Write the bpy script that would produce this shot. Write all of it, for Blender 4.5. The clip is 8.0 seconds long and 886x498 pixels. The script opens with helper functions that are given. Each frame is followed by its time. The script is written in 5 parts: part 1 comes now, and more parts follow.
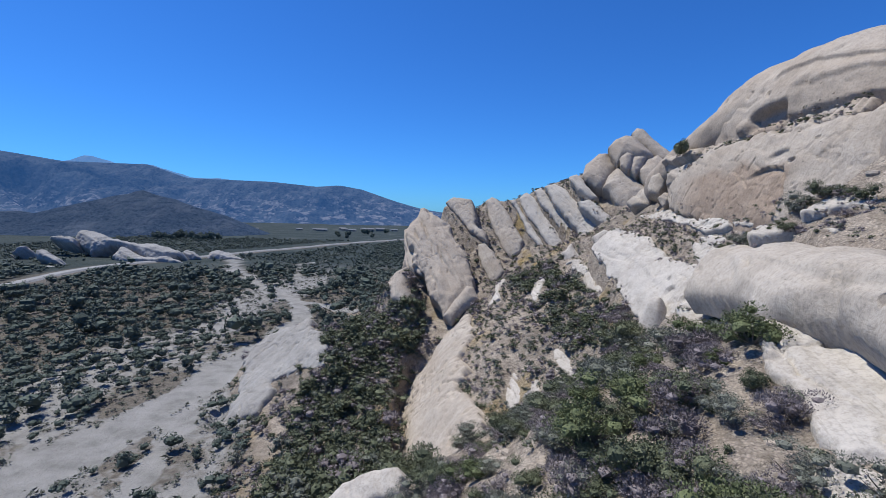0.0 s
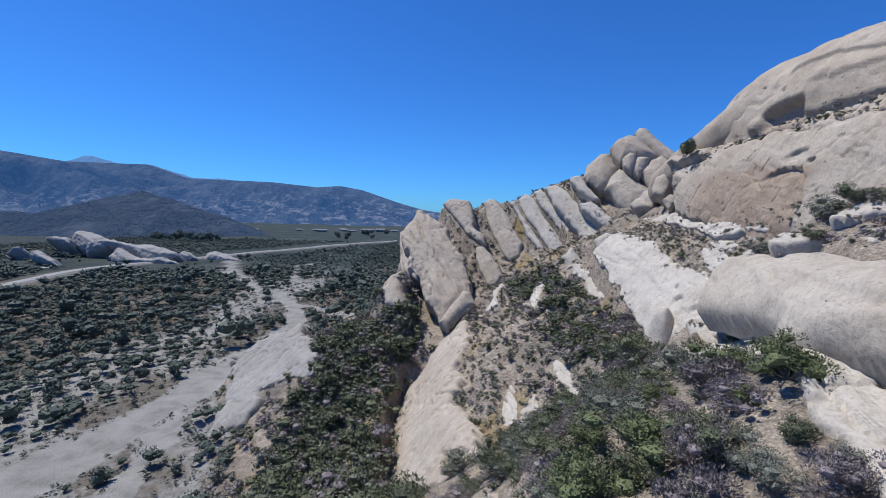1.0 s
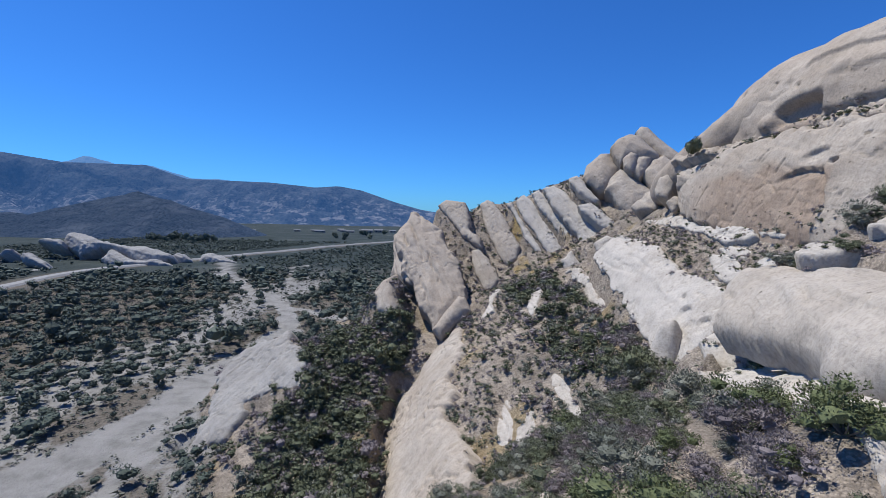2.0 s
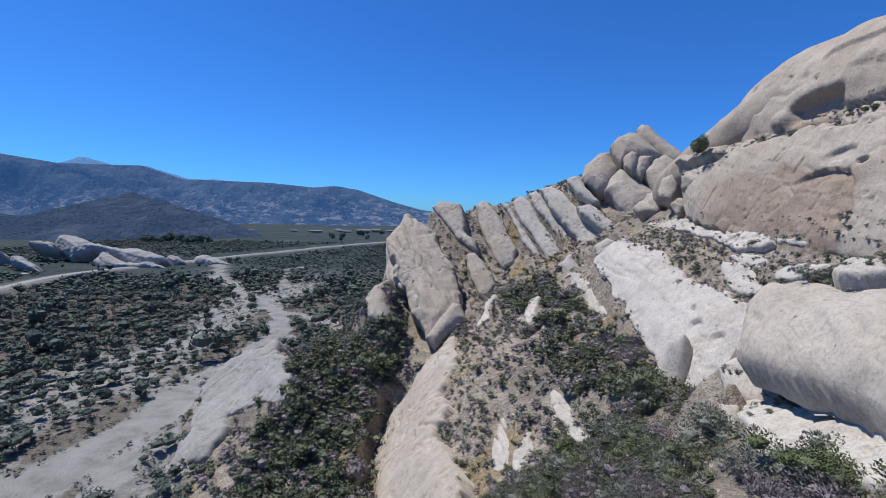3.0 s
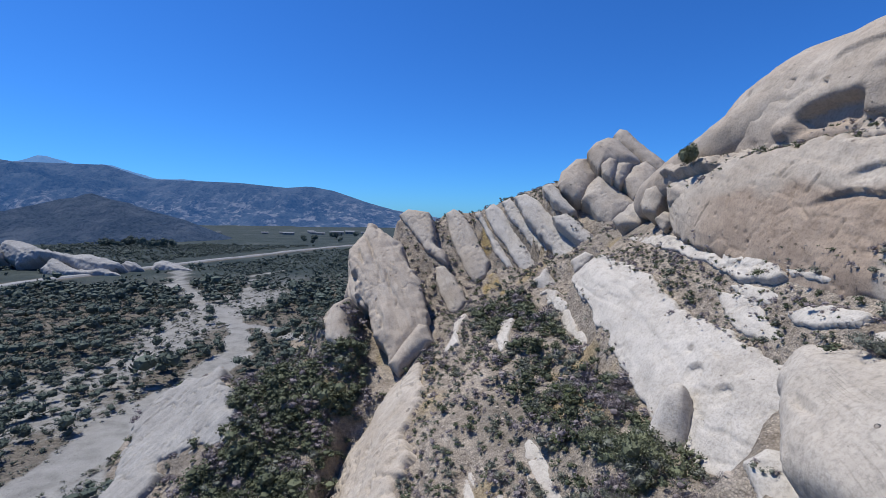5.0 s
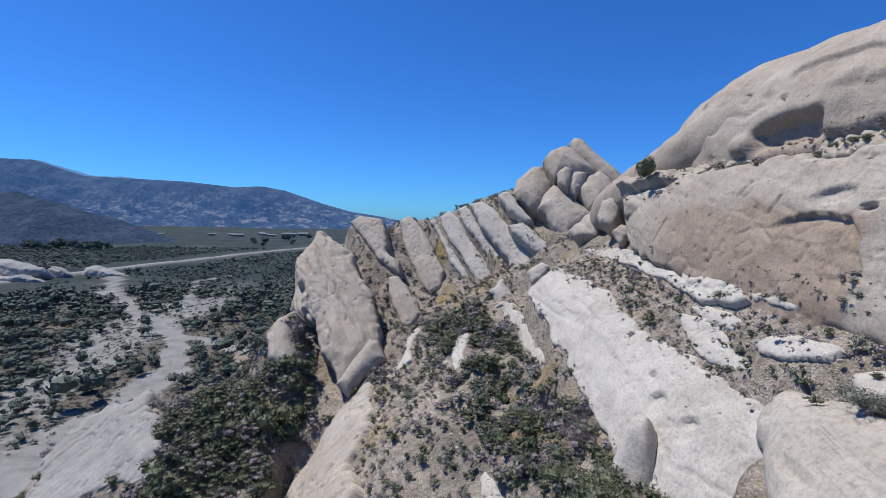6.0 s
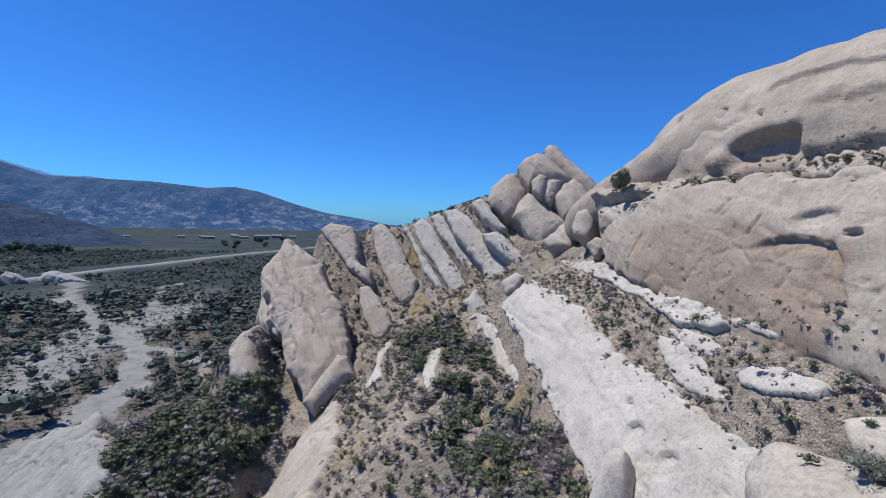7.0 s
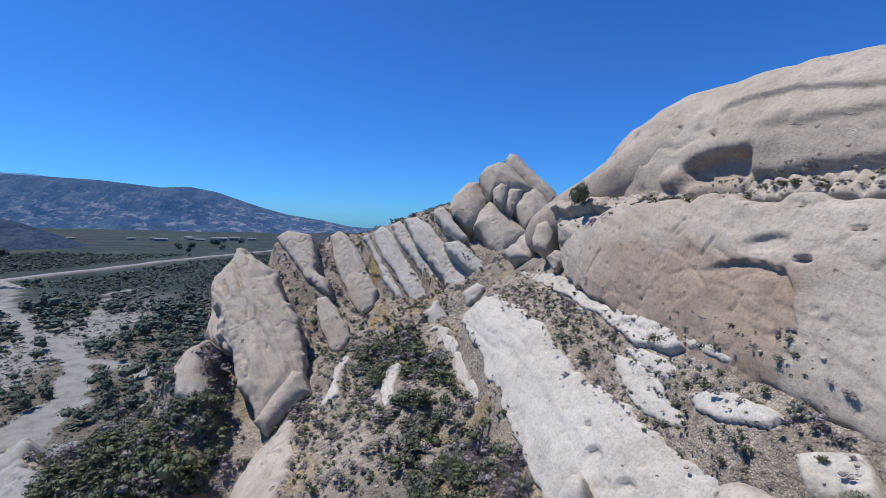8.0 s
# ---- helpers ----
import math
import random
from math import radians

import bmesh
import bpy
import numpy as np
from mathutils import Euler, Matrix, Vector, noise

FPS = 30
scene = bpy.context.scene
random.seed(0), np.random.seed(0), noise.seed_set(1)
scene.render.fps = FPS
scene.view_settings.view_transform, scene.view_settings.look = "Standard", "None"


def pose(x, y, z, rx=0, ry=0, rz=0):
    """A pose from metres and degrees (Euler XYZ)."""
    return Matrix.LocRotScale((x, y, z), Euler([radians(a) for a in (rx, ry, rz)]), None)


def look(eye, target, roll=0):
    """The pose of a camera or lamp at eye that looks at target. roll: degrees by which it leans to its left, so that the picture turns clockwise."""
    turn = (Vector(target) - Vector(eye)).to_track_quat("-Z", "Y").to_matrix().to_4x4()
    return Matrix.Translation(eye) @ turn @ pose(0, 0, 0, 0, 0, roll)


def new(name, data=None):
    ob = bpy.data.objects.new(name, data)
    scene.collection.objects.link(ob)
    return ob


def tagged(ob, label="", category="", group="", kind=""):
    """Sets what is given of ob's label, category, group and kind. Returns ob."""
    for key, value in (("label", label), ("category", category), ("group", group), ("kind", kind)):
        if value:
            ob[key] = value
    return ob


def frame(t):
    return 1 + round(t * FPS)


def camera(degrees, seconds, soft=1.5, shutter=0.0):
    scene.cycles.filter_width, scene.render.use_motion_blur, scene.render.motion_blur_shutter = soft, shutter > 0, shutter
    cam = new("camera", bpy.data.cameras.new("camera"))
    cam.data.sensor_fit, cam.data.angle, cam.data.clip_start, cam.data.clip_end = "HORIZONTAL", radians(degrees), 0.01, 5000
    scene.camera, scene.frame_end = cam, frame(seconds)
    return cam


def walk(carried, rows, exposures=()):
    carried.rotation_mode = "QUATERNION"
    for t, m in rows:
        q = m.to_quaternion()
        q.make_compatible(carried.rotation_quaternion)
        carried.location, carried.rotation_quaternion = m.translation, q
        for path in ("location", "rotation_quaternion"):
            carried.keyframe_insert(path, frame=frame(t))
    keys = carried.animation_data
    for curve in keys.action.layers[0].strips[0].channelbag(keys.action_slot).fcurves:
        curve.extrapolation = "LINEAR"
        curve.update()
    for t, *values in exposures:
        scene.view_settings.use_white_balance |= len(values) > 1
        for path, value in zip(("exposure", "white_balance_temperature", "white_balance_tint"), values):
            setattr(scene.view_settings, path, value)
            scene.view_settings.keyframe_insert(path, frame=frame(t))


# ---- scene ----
cam = camera(87.5, 8.0, soft=0.5)
PATH = [
    (0, (5.047, 4.764, 34.616), (5.115, 6.758, 34.465), 1.6),
    (0.5, (5.598, 6.385, 34.743), (5.665, 8.378, 34.594), 1.7),
    (1, (6.081, 8.022, 34.926), (6.145, 10.016, 34.778), 1.7),
    (1.5, (6.596, 9.728, 35.127), (6.661, 11.722, 34.98), 1.7),
    (3, (7.998, 15.087, 36.026), (8.075, 17.08, 35.875), 1.3),
    (3.5, (8.544, 16.926, 36.274), (8.623, 18.919, 36.124), 1.4),
    (4, (9.089, 18.761, 36.604), (9.176, 20.754, 36.457), 1.4),
    (5.5, (10.401, 24.027, 38.541), (10.668, 26.004, 38.398), 1.4),
    (6, (10.831, 25.61, 39.067), (11.197, 27.572, 38.933), 1.7),
    (6.5, (11.33, 26.862, 39.678), (11.76, 28.811, 39.55), 1.8),
    (7, (11.948, 27.779, 40.318), (12.412, 29.721, 40.193), 1.8),
    (7.5, (12.55, 28.441, 40.921), (13.07, 30.369, 40.804), 2.0),
    (8, (12.825, 28.924, 41.487), (13.437, 30.825, 41.377), 2.1),
]
walk(cam, [(t, look(eye, target, roll)) for t, eye, target, roll in PATH])


# ---- light ----
SUN_AZ, SUN_EL = -62.0, 64.0      # degrees from +y towards +x, and up
world = bpy.data.worlds.new("world")
scene.world = world
world.use_nodes = True
sky = world.node_tree.nodes.new("ShaderNodeTexSky")
sky.sky_type, sky.sun_disc = "NISHITA", False
sky.sun_elevation, sky.sun_rotation = radians(SUN_EL), radians(SUN_AZ)
sky.altitude, sky.air_density, sky.dust_density, sky.ozone_density = 1100, 1.0, 0.4, 3.0
back = world.node_tree.nodes["Background"]
deep = world.node_tree.nodes.new("ShaderNodeMix")
deep.data_type, deep.blend_type = "RGBA", "MULTIPLY"
deep.inputs["Factor"].default_value = 1.0
deep.inputs[7].default_value = (0.23, 0.66, 1.30, 1)
world.node_tree.links.new(sky.outputs["Color"], deep.inputs[6])
world.node_tree.links.new(deep.outputs[2], back.inputs["Color"])
back.inputs["Strength"].default_value = 0.11
sun = new("sun", bpy.data.lights.new("sun", "SUN"))
sun.data.energy, sun.data.angle, sun.data.color = 5.2, radians(0.53), (0.98, 0.955, 0.90)
a, e = radians(SUN_AZ), radians(SUN_EL)
sun.matrix_world = look((math.sin(a) * math.cos(e) * 200, math.cos(a) * math.cos(e) * 200, math.sin(e) * 200), (0, 0, 0))
scene.view_settings.exposure = 0.0


# ---- noise on arrays ----
def hash3(ix, iy, iz, seed):
    h = (ix * 374761393 + iy * 668265263 + iz * 2147483647 + seed * 1274126177) & 0xFFFFFFFF
    h = ((h ^ (h >> 13)) * 1274126177) & 0xFFFFFFFF
    h = ((h ^ (h >> 16)) * 2246822519) & 0xFFFFFFFF
    return ((h ^ (h >> 15)) & 0xFFFFFF) / float(0xFFFFFF)


def vnoise(p, scale, seed=0):
    """Smooth value noise, -1 to 1, at points p (n x 3) with features of about scale metres."""
    q = np.asarray(p, float) / scale
    f = np.floor(q)
    w = q - f
    w = w * w * w * (w * (w * 6 - 15) + 10)
    i = f.astype(np.int64)
    out = np.zeros(len(q))
    for dx in (0, 1):
        for dy in (0, 1):
            for dz in (0, 1):
                k = (w[:, 0] if dx else 1 - w[:, 0]) * (w[:, 1] if dy else 1 - w[:, 1]) * (w[:, 2] if dz else 1 - w[:, 2])
                out += k * hash3(i[:, 0] + dx, i[:, 1] + dy, i[:, 2] + dz, seed)
    return out * 2 - 1


def fbm(p, scale, octaves=4, seed=0, gain=0.5):
    out, amp, total = 0.0, 1.0, 0.0
    for k in range(octaves):
        out = out + amp * vnoise(p, scale / 2.0 ** k, seed + 17 * k)
        total += amp
        amp *= gain
    return out / total * 1.6


def cells(p, scale, seed=0):
    """Distances to the nearest and second nearest of scattered points, in cell sizes, and the nearest one's random number."""
    q = np.asarray(p, float) / scale
    i = np.floor(q).astype(np.int64)
    best, second, pick = np.full(len(q), 9.0), np.full(len(q), 9.0), np.zeros(len(q))
    for dx in (-1, 0, 1):
        for dy in (-1, 0, 1):
            for dz in (-1, 0, 1):
                c = (i[:, 0] + dx, i[:, 1] + dy, i[:, 2] + dz)
                d = sum((c[k] + 0.15 + 0.7 * hash3(*c, seed + k) - q[:, k]) ** 2 for k in range(3)) ** 0.5
                near = d < best
                second = np.where(near, best, np.minimum(second, d))
                best = np.where(near, d, best)
                pick = np.where(near, hash3(*c, seed + 7), pick)
    return best, second, pick


def smooth(a, b, v):
    t = np.clip((v - a) / (b - a), 0, 1)
    return t * t * (3 - 2 * t)


# ---- materials ----
class Mat:
    """A node material with short calls."""

    def __init__(self, name, roughness=0.9, specular=0.2):
        self.m = bpy.data.materials.new(name)
        self.m.use_nodes = True
        self.t = self.m.node_tree
        self.b = self.t.nodes["Principled BSDF"]
        self.b.inputs["Roughness"].default_value = roughness
        self.b.inputs["Specular IOR Level"].default_value = specular
        self.pos = self.node("ShaderNodeNewGeometry").outputs["Position"]

    def node(self, kind, **settings):
        n = self.t.nodes.new(kind)
        for key, value in settings.items():
            if key == "operation":
                n.operation = value
            elif key == "data_type":
                n.data_type = value
            elif key == "feature":
                n.feature = value
        return n

    def put(self, socket, value):
        if isinstance(value, bpy.types.NodeSocket):
            self.t.links.new(value, socket)
        else:
            socket.default_value = value

    def scaled(self, sx, sy, sz, turn=(0, 0, 0)):
        n = self.node("ShaderNodeMapping")
        self.put(n.inputs["Vector"], self.pos)
        n.inputs["Scale"].default_value = (sx, sy, sz)
        n.inputs["Rotation"].default_value = [radians(v) for v in turn]
        return n.outputs["Vector"]

    def noise(self, scale, detail=4.0, rough=0.55, vector=None):
        n = self.node("ShaderNodeTexNoise")
        self.put(n.inputs["Vector"], vector or self.pos)
        n.inputs["Scale"].default_value, n.inputs["Detail"].default_value, n.inputs["Roughness"].default_value = scale, detail, rough
        return n.outputs["Fac"]

    def voronoi(self, scale, vector=None, feature="F1", out="Distance"):
        n = self.node("ShaderNodeTexVoronoi", feature=feature)
        self.put(n.inputs["Vector"], vector or self.pos)
        n.inputs["Scale"].default_value = scale
        return n.outputs[out]

    def ramp(self, fac, *stops):
        n = self.node("ShaderNodeValToRGB")
        while len(n.color_ramp.elements) < len(stops):
            n.color_ramp.elements.new(0.5)
        for el, (at, c) in zip(n.color_ramp.elements, stops):
            el.position, el.color = at, (*c, 1) if not isinstance(c, float) else (c, c, c, 1)
        self.put(n.inputs["Fac"], fac)
        return n.outputs["Color"]

    def mix(self, fac, a, b, blend="MIX"):
        n = self.node("ShaderNodeMix", data_type="RGBA")
        n.blend_type = blend
        self.put(n.inputs["Factor"], fac)
        for socket, v in ((n.inputs[6], a), (n.inputs[7], b)):
            self.put(socket, (*v, 1) if isinstance(v, tuple) and len(v) == 3 else v)
        return n.outputs[2]

    def math(self, operation, a, b=0.0):
        n = self.node("ShaderNodeMath", operation=operation)
        self.put(n.inputs[0], a)
        self.put(n.inputs[1], b)
        return n.outputs[0]

    def attribute(self, name, out="Color"):
        n = self.node("ShaderNodeAttribute")
        n.attribute_name = name
        return n.outputs[out]

    def colour(self, c):
        self.put(self.b.inputs["Base Color"], (*c, 1) if isinstance(c, tuple) else c)

    def bump(self, *heights, strength=1.0):
        """heights: (socket, metres)."""
        last = None
        for socket, metres in heights:
            n = self.node("ShaderNodeBump")
            n.inputs["Strength"].default_value, n.inputs["Distance"].default_value = strength, metres
            self.put(n.inputs["Height"], socket)
            if last:
                self.put(n.inputs["Normal"], last)
            last = n.outputs["Normal"]
        self.put(self.b.inputs["Normal"], last)


def rock_material(name, pale, tan, stain, lines=0.5, streaks=0.3, pitted=1.0):
    m = Mat(name, 0.92, 0.12)
    bed = m.attribute("bedding", "Vector")

    def along(sx, sy, sz):
        n = m.node("ShaderNodeMapping")
        m.put(n.inputs["Vector"], bed)
        n.inputs["Scale"].default_value = (sx, sy, sz)
        return n.outputs["Vector"]
    broad = m.noise(0.16, 6, 0.62)
    base = m.ramp(broad, (0.38, pale), (0.62, tan))
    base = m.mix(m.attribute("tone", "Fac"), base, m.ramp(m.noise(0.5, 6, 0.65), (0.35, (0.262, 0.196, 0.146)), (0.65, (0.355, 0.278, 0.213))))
    # weathering along the beds
    beds = m.noise(1.0, 7, 0.6, along(0.10, 0.9, 0.3))
    base = m.mix(m.ramp(beds, (0.52, 0.0), (0.74, 0.45 * lines)), base, stain)
    thin = m.noise(1.0, 4, 0.6, along(0.12, 4.5, 0.4))
    broken = m.ramp(m.noise(0.7, 4, 0.6), (0.42, 0.0), (0.6, 1.0))
    crack = m.math("MULTIPLY", m.ramp(m.math("ABSOLUTE", m.math("SUBTRACT", thin, 0.5)), (0.0, 1.0), (0.022, 0.0)), broken)
    base = m.mix(m.math("MULTIPLY", crack, 0.22 * lines), base, (0.13, 0.105, 0.085))
    runs = m.noise(1.0, 5, 0.6, m.scaled(0.7, 0.7, 0.09))
    base = m.mix(m.ramp(runs, (0.54, 0.0), (0.72, streaks)), base, stain)
    blotch = m.noise(0.9, 7, 0.7)
    base = m.mix(0.55, base, m.ramp(blotch, (0.36, 0.74), (0.56, 1.0)), "MULTIPLY")
    grain = m.noise(5.0, 5, 0.78)
    base = m.mix(0.5, base, m.ramp(grain, (0.36, 0.52), (0.54, 1.08)), "MULTIPLY")

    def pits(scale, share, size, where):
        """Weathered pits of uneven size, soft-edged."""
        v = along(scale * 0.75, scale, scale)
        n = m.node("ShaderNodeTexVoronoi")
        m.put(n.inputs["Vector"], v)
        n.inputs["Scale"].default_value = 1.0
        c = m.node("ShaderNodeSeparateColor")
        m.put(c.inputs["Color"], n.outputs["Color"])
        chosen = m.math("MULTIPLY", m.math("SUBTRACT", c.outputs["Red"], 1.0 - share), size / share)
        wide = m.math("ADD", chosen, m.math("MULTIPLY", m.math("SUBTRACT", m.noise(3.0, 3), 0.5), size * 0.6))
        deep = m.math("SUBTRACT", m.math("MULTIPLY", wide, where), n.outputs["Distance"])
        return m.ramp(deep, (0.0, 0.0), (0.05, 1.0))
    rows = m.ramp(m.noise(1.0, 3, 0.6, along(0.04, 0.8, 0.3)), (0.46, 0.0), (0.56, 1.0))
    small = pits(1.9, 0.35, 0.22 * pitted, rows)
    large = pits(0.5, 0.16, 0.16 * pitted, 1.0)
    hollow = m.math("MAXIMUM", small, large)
    # shade inside the pits is painted into the base colour, besides the bump
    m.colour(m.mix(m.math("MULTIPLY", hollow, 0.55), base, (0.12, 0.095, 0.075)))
    sunk = m.math("SUBTRACT", 1.0, hollow)
    m.bump((m.noise(0.6, 6, 0.6), 0.10), (beds, 0.05 * lines), (m.math("SUBTRACT", 1.0, crack), 0.03 * lines), (blotch, 0.06), (grain, 0.03), (sunk, 0.16))
    return m.m


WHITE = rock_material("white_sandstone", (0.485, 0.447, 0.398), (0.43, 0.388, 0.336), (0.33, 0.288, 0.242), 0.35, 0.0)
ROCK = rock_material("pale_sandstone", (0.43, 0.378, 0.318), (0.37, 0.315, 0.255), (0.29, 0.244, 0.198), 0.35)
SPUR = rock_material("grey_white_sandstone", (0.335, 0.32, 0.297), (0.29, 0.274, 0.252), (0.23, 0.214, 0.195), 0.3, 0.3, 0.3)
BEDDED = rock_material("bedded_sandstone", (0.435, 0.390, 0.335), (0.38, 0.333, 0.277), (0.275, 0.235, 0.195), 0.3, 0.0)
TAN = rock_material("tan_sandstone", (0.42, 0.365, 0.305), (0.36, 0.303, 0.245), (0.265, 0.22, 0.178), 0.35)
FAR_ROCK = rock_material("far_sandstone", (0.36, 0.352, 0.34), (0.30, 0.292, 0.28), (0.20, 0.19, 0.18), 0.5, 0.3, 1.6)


def ground_material():
    m = Mat("dry_ground", 0.95, 0.1)
    kind = m.attribute("cover")
    n = m.node("ShaderNodeSeparateColor")
    m.put(n.inputs["Color"], kind)
    sand, dry, litter = n.outputs["Red"], n.outputs["Green"], n.outputs["Blue"]
    soil_ = m.ramp(m.noise(0.5, 7, 0.7), (0.36, (0.285, 0.236, 0.189)), (0.62, (0.45, 0.385, 0.314)))
    rubble = m.ramp(m.voronoi(2.6, out="Color"), (0.2, 0.62), (0.8, 1.3))
    soil_ = m.mix(0.45, soil_, rubble, "MULTIPLY")
    pebble = m.voronoi(7.0)
    soil_ = m.mix(0.55, soil_, m.ramp(pebble, (0.15, 1.25), (0.6, 0.5)), "MULTIPLY")
    brush_ = m.ramp(m.noise(1.7, 6, 0.75), (0.4, (0.10, 0.089, 0.075)), (0.62, (0.195, 0.173, 0.147)))
    soil_ = m.mix(litter, soil_, brush_)
    grass = m.ramp(m.noise(2.0, 5, 0.7), (0.35, (0.22, 0.15, 0.06)), (0.65, (0.40, 0.30, 0.13)))
    soil_ = m.mix(dry, soil_, grass)
    pale = m.ramp(m.noise(0.25, 7, 0.65), (0.32, (0.20, 0.193, 0.18)), (0.5, (0.28, 0.272, 0.256)), (0.7, (0.335, 0.325, 0.307)))
    edge = m.math("ADD", sand, m.math("MULTIPLY", m.math("SUBTRACT", m.noise(0.35, 6, 0.7), 0.5), 0.9))
    sandy = m.ramp(edge, (0.42, 0.0), (0.6, 1.0))
    base = m.mix(sandy, soil_, pale)
    # far scrub: base colour lightened and blued to imitate haze over the plain
    scrub = m.ramp(m.noise(0.022, 9, 0.72), (0.40, (0.030, 0.042, 0.042)), (0.60, (0.058, 0.072, 0.068)), (0.72, (0.15, 0.145, 0.135)))
    base = m.mix(m.attribute("scrub", "Fac"), base, scrub)
    m.colour(m.mix(0.5, base, m.ramp(m.noise(11, 3, 0.75), (0.34, 0.5), (0.62, 1.0)), "MULTIPLY"))
    m.bump((m.noise(1.6, 7, 0.7), 0.2), (m.voronoi(2.6), 0.12), (pebble, 0.06), (m.noise(11, 2), 0.04))
    return m.m


GROUND = ground_material()


def leaf_material(name, dark, light):
    m = Mat(name, 0.75, 0.25)
    info = m.node("ShaderNodeObjectInfo").outputs["Random"]
    island = m.node("ShaderNodeNewGeometry").outputs["Random Per Island"]
    tone = m.math("ADD", m.math("MULTIPLY", info, 0.5), m.math("MULTIPLY", island, 0.5))
    patch = m.noise(0.25, 3)
    m.colour(m.ramp(m.math("ADD", m.math("MULTIPLY", tone, 0.6), m.math("MULTIPLY", patch, 0.4)), (0.25, dark), (0.75, light)))
    m.b.inputs["Subsurface Weight"].default_value = 0.0
    return m.m


LEAF = leaf_material("olive_leaves", (0.055, 0.066, 0.038), (0.150, 0.162, 0.095))
GREY_LEAF = leaf_material("grey_sage_leaves", (0.10, 0.108, 0.085), (0.21, 0.215, 0.17))
TWIG = leaf_material("dry_twigs", (0.12, 0.102, 0.104), (0.25, 0.215, 0.215))
GREEN = leaf_material("bright_green_leaves", (0.066, 0.082, 0.034), (0.135, 0.155, 0.072))
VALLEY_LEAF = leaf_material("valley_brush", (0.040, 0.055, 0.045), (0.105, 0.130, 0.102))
BARK = leaf_material("bark", (0.13, 0.11, 0.095), (0.24, 0.20, 0.175))


# ---- building helpers ----
def mesh_object(name, verts, faces, material, smooth_shade=True):
    me = bpy.data.meshes.new(name)
    me.from_pydata([tuple(v) for v in verts] if not isinstance(verts, np.ndarray) else verts.tolist(), [], faces if isinstance(faces, list) else faces.tolist())
    me.materials.append(material)
    if smooth_shade:
        me.polygons.foreach_set("use_smooth", [True] * len(me.polygons))
    me.update()
    return new(name, me)


def part(name, data, parent, label=""):
    ob = new(name, data)
    ob.parent = parent
    return tagged(ob, label)


def box_grid(nx, ny, nz):
    """Points and quads of a cube from -1 to 1 that is cut nx by ny by nz."""
    def line(n):
        return np.sin(np.linspace(-1, 1, n + 1) * 0.9) / math.sin(0.9)
    pts, quads, base = [], [], 0
    for axis, side in ((0, -1), (0, 1), (1, -1), (1, 1), (2, -1), (2, 1)):
        u, v = [k for k in range(3) if k != axis]
        nu, nv = (nx, ny, nz)[u], (nx, ny, nz)[v]
        gu, gv = np.meshgrid(line(nu), line(nv), indexing="ij")
        p = np.zeros((gu.size, 3))
        p[:, axis], p[:, u], p[:, v] = side, gu.ravel(), gv.ravel()
        i = (np.arange(nu)[:, None] * (nv + 1) + np.arange(nv)[None, :]).ravel() + base
        q = np.stack([i, i + nv + 1, i + nv + 2, i + 1], 1)
        if (side > 0) != (axis != 1):
            q = q[:, ::-1]
        pts.append(p)
        quads.append(q)
        base += len(p)
    pts, quads = np.concatenate(pts), np.concatenate(quads)
    key, first, inv = np.unique(np.round(pts * 1e5).astype(np.int64), axis=0, return_index=True, return_inverse=True)
    return pts[first], inv.ravel()[quads]


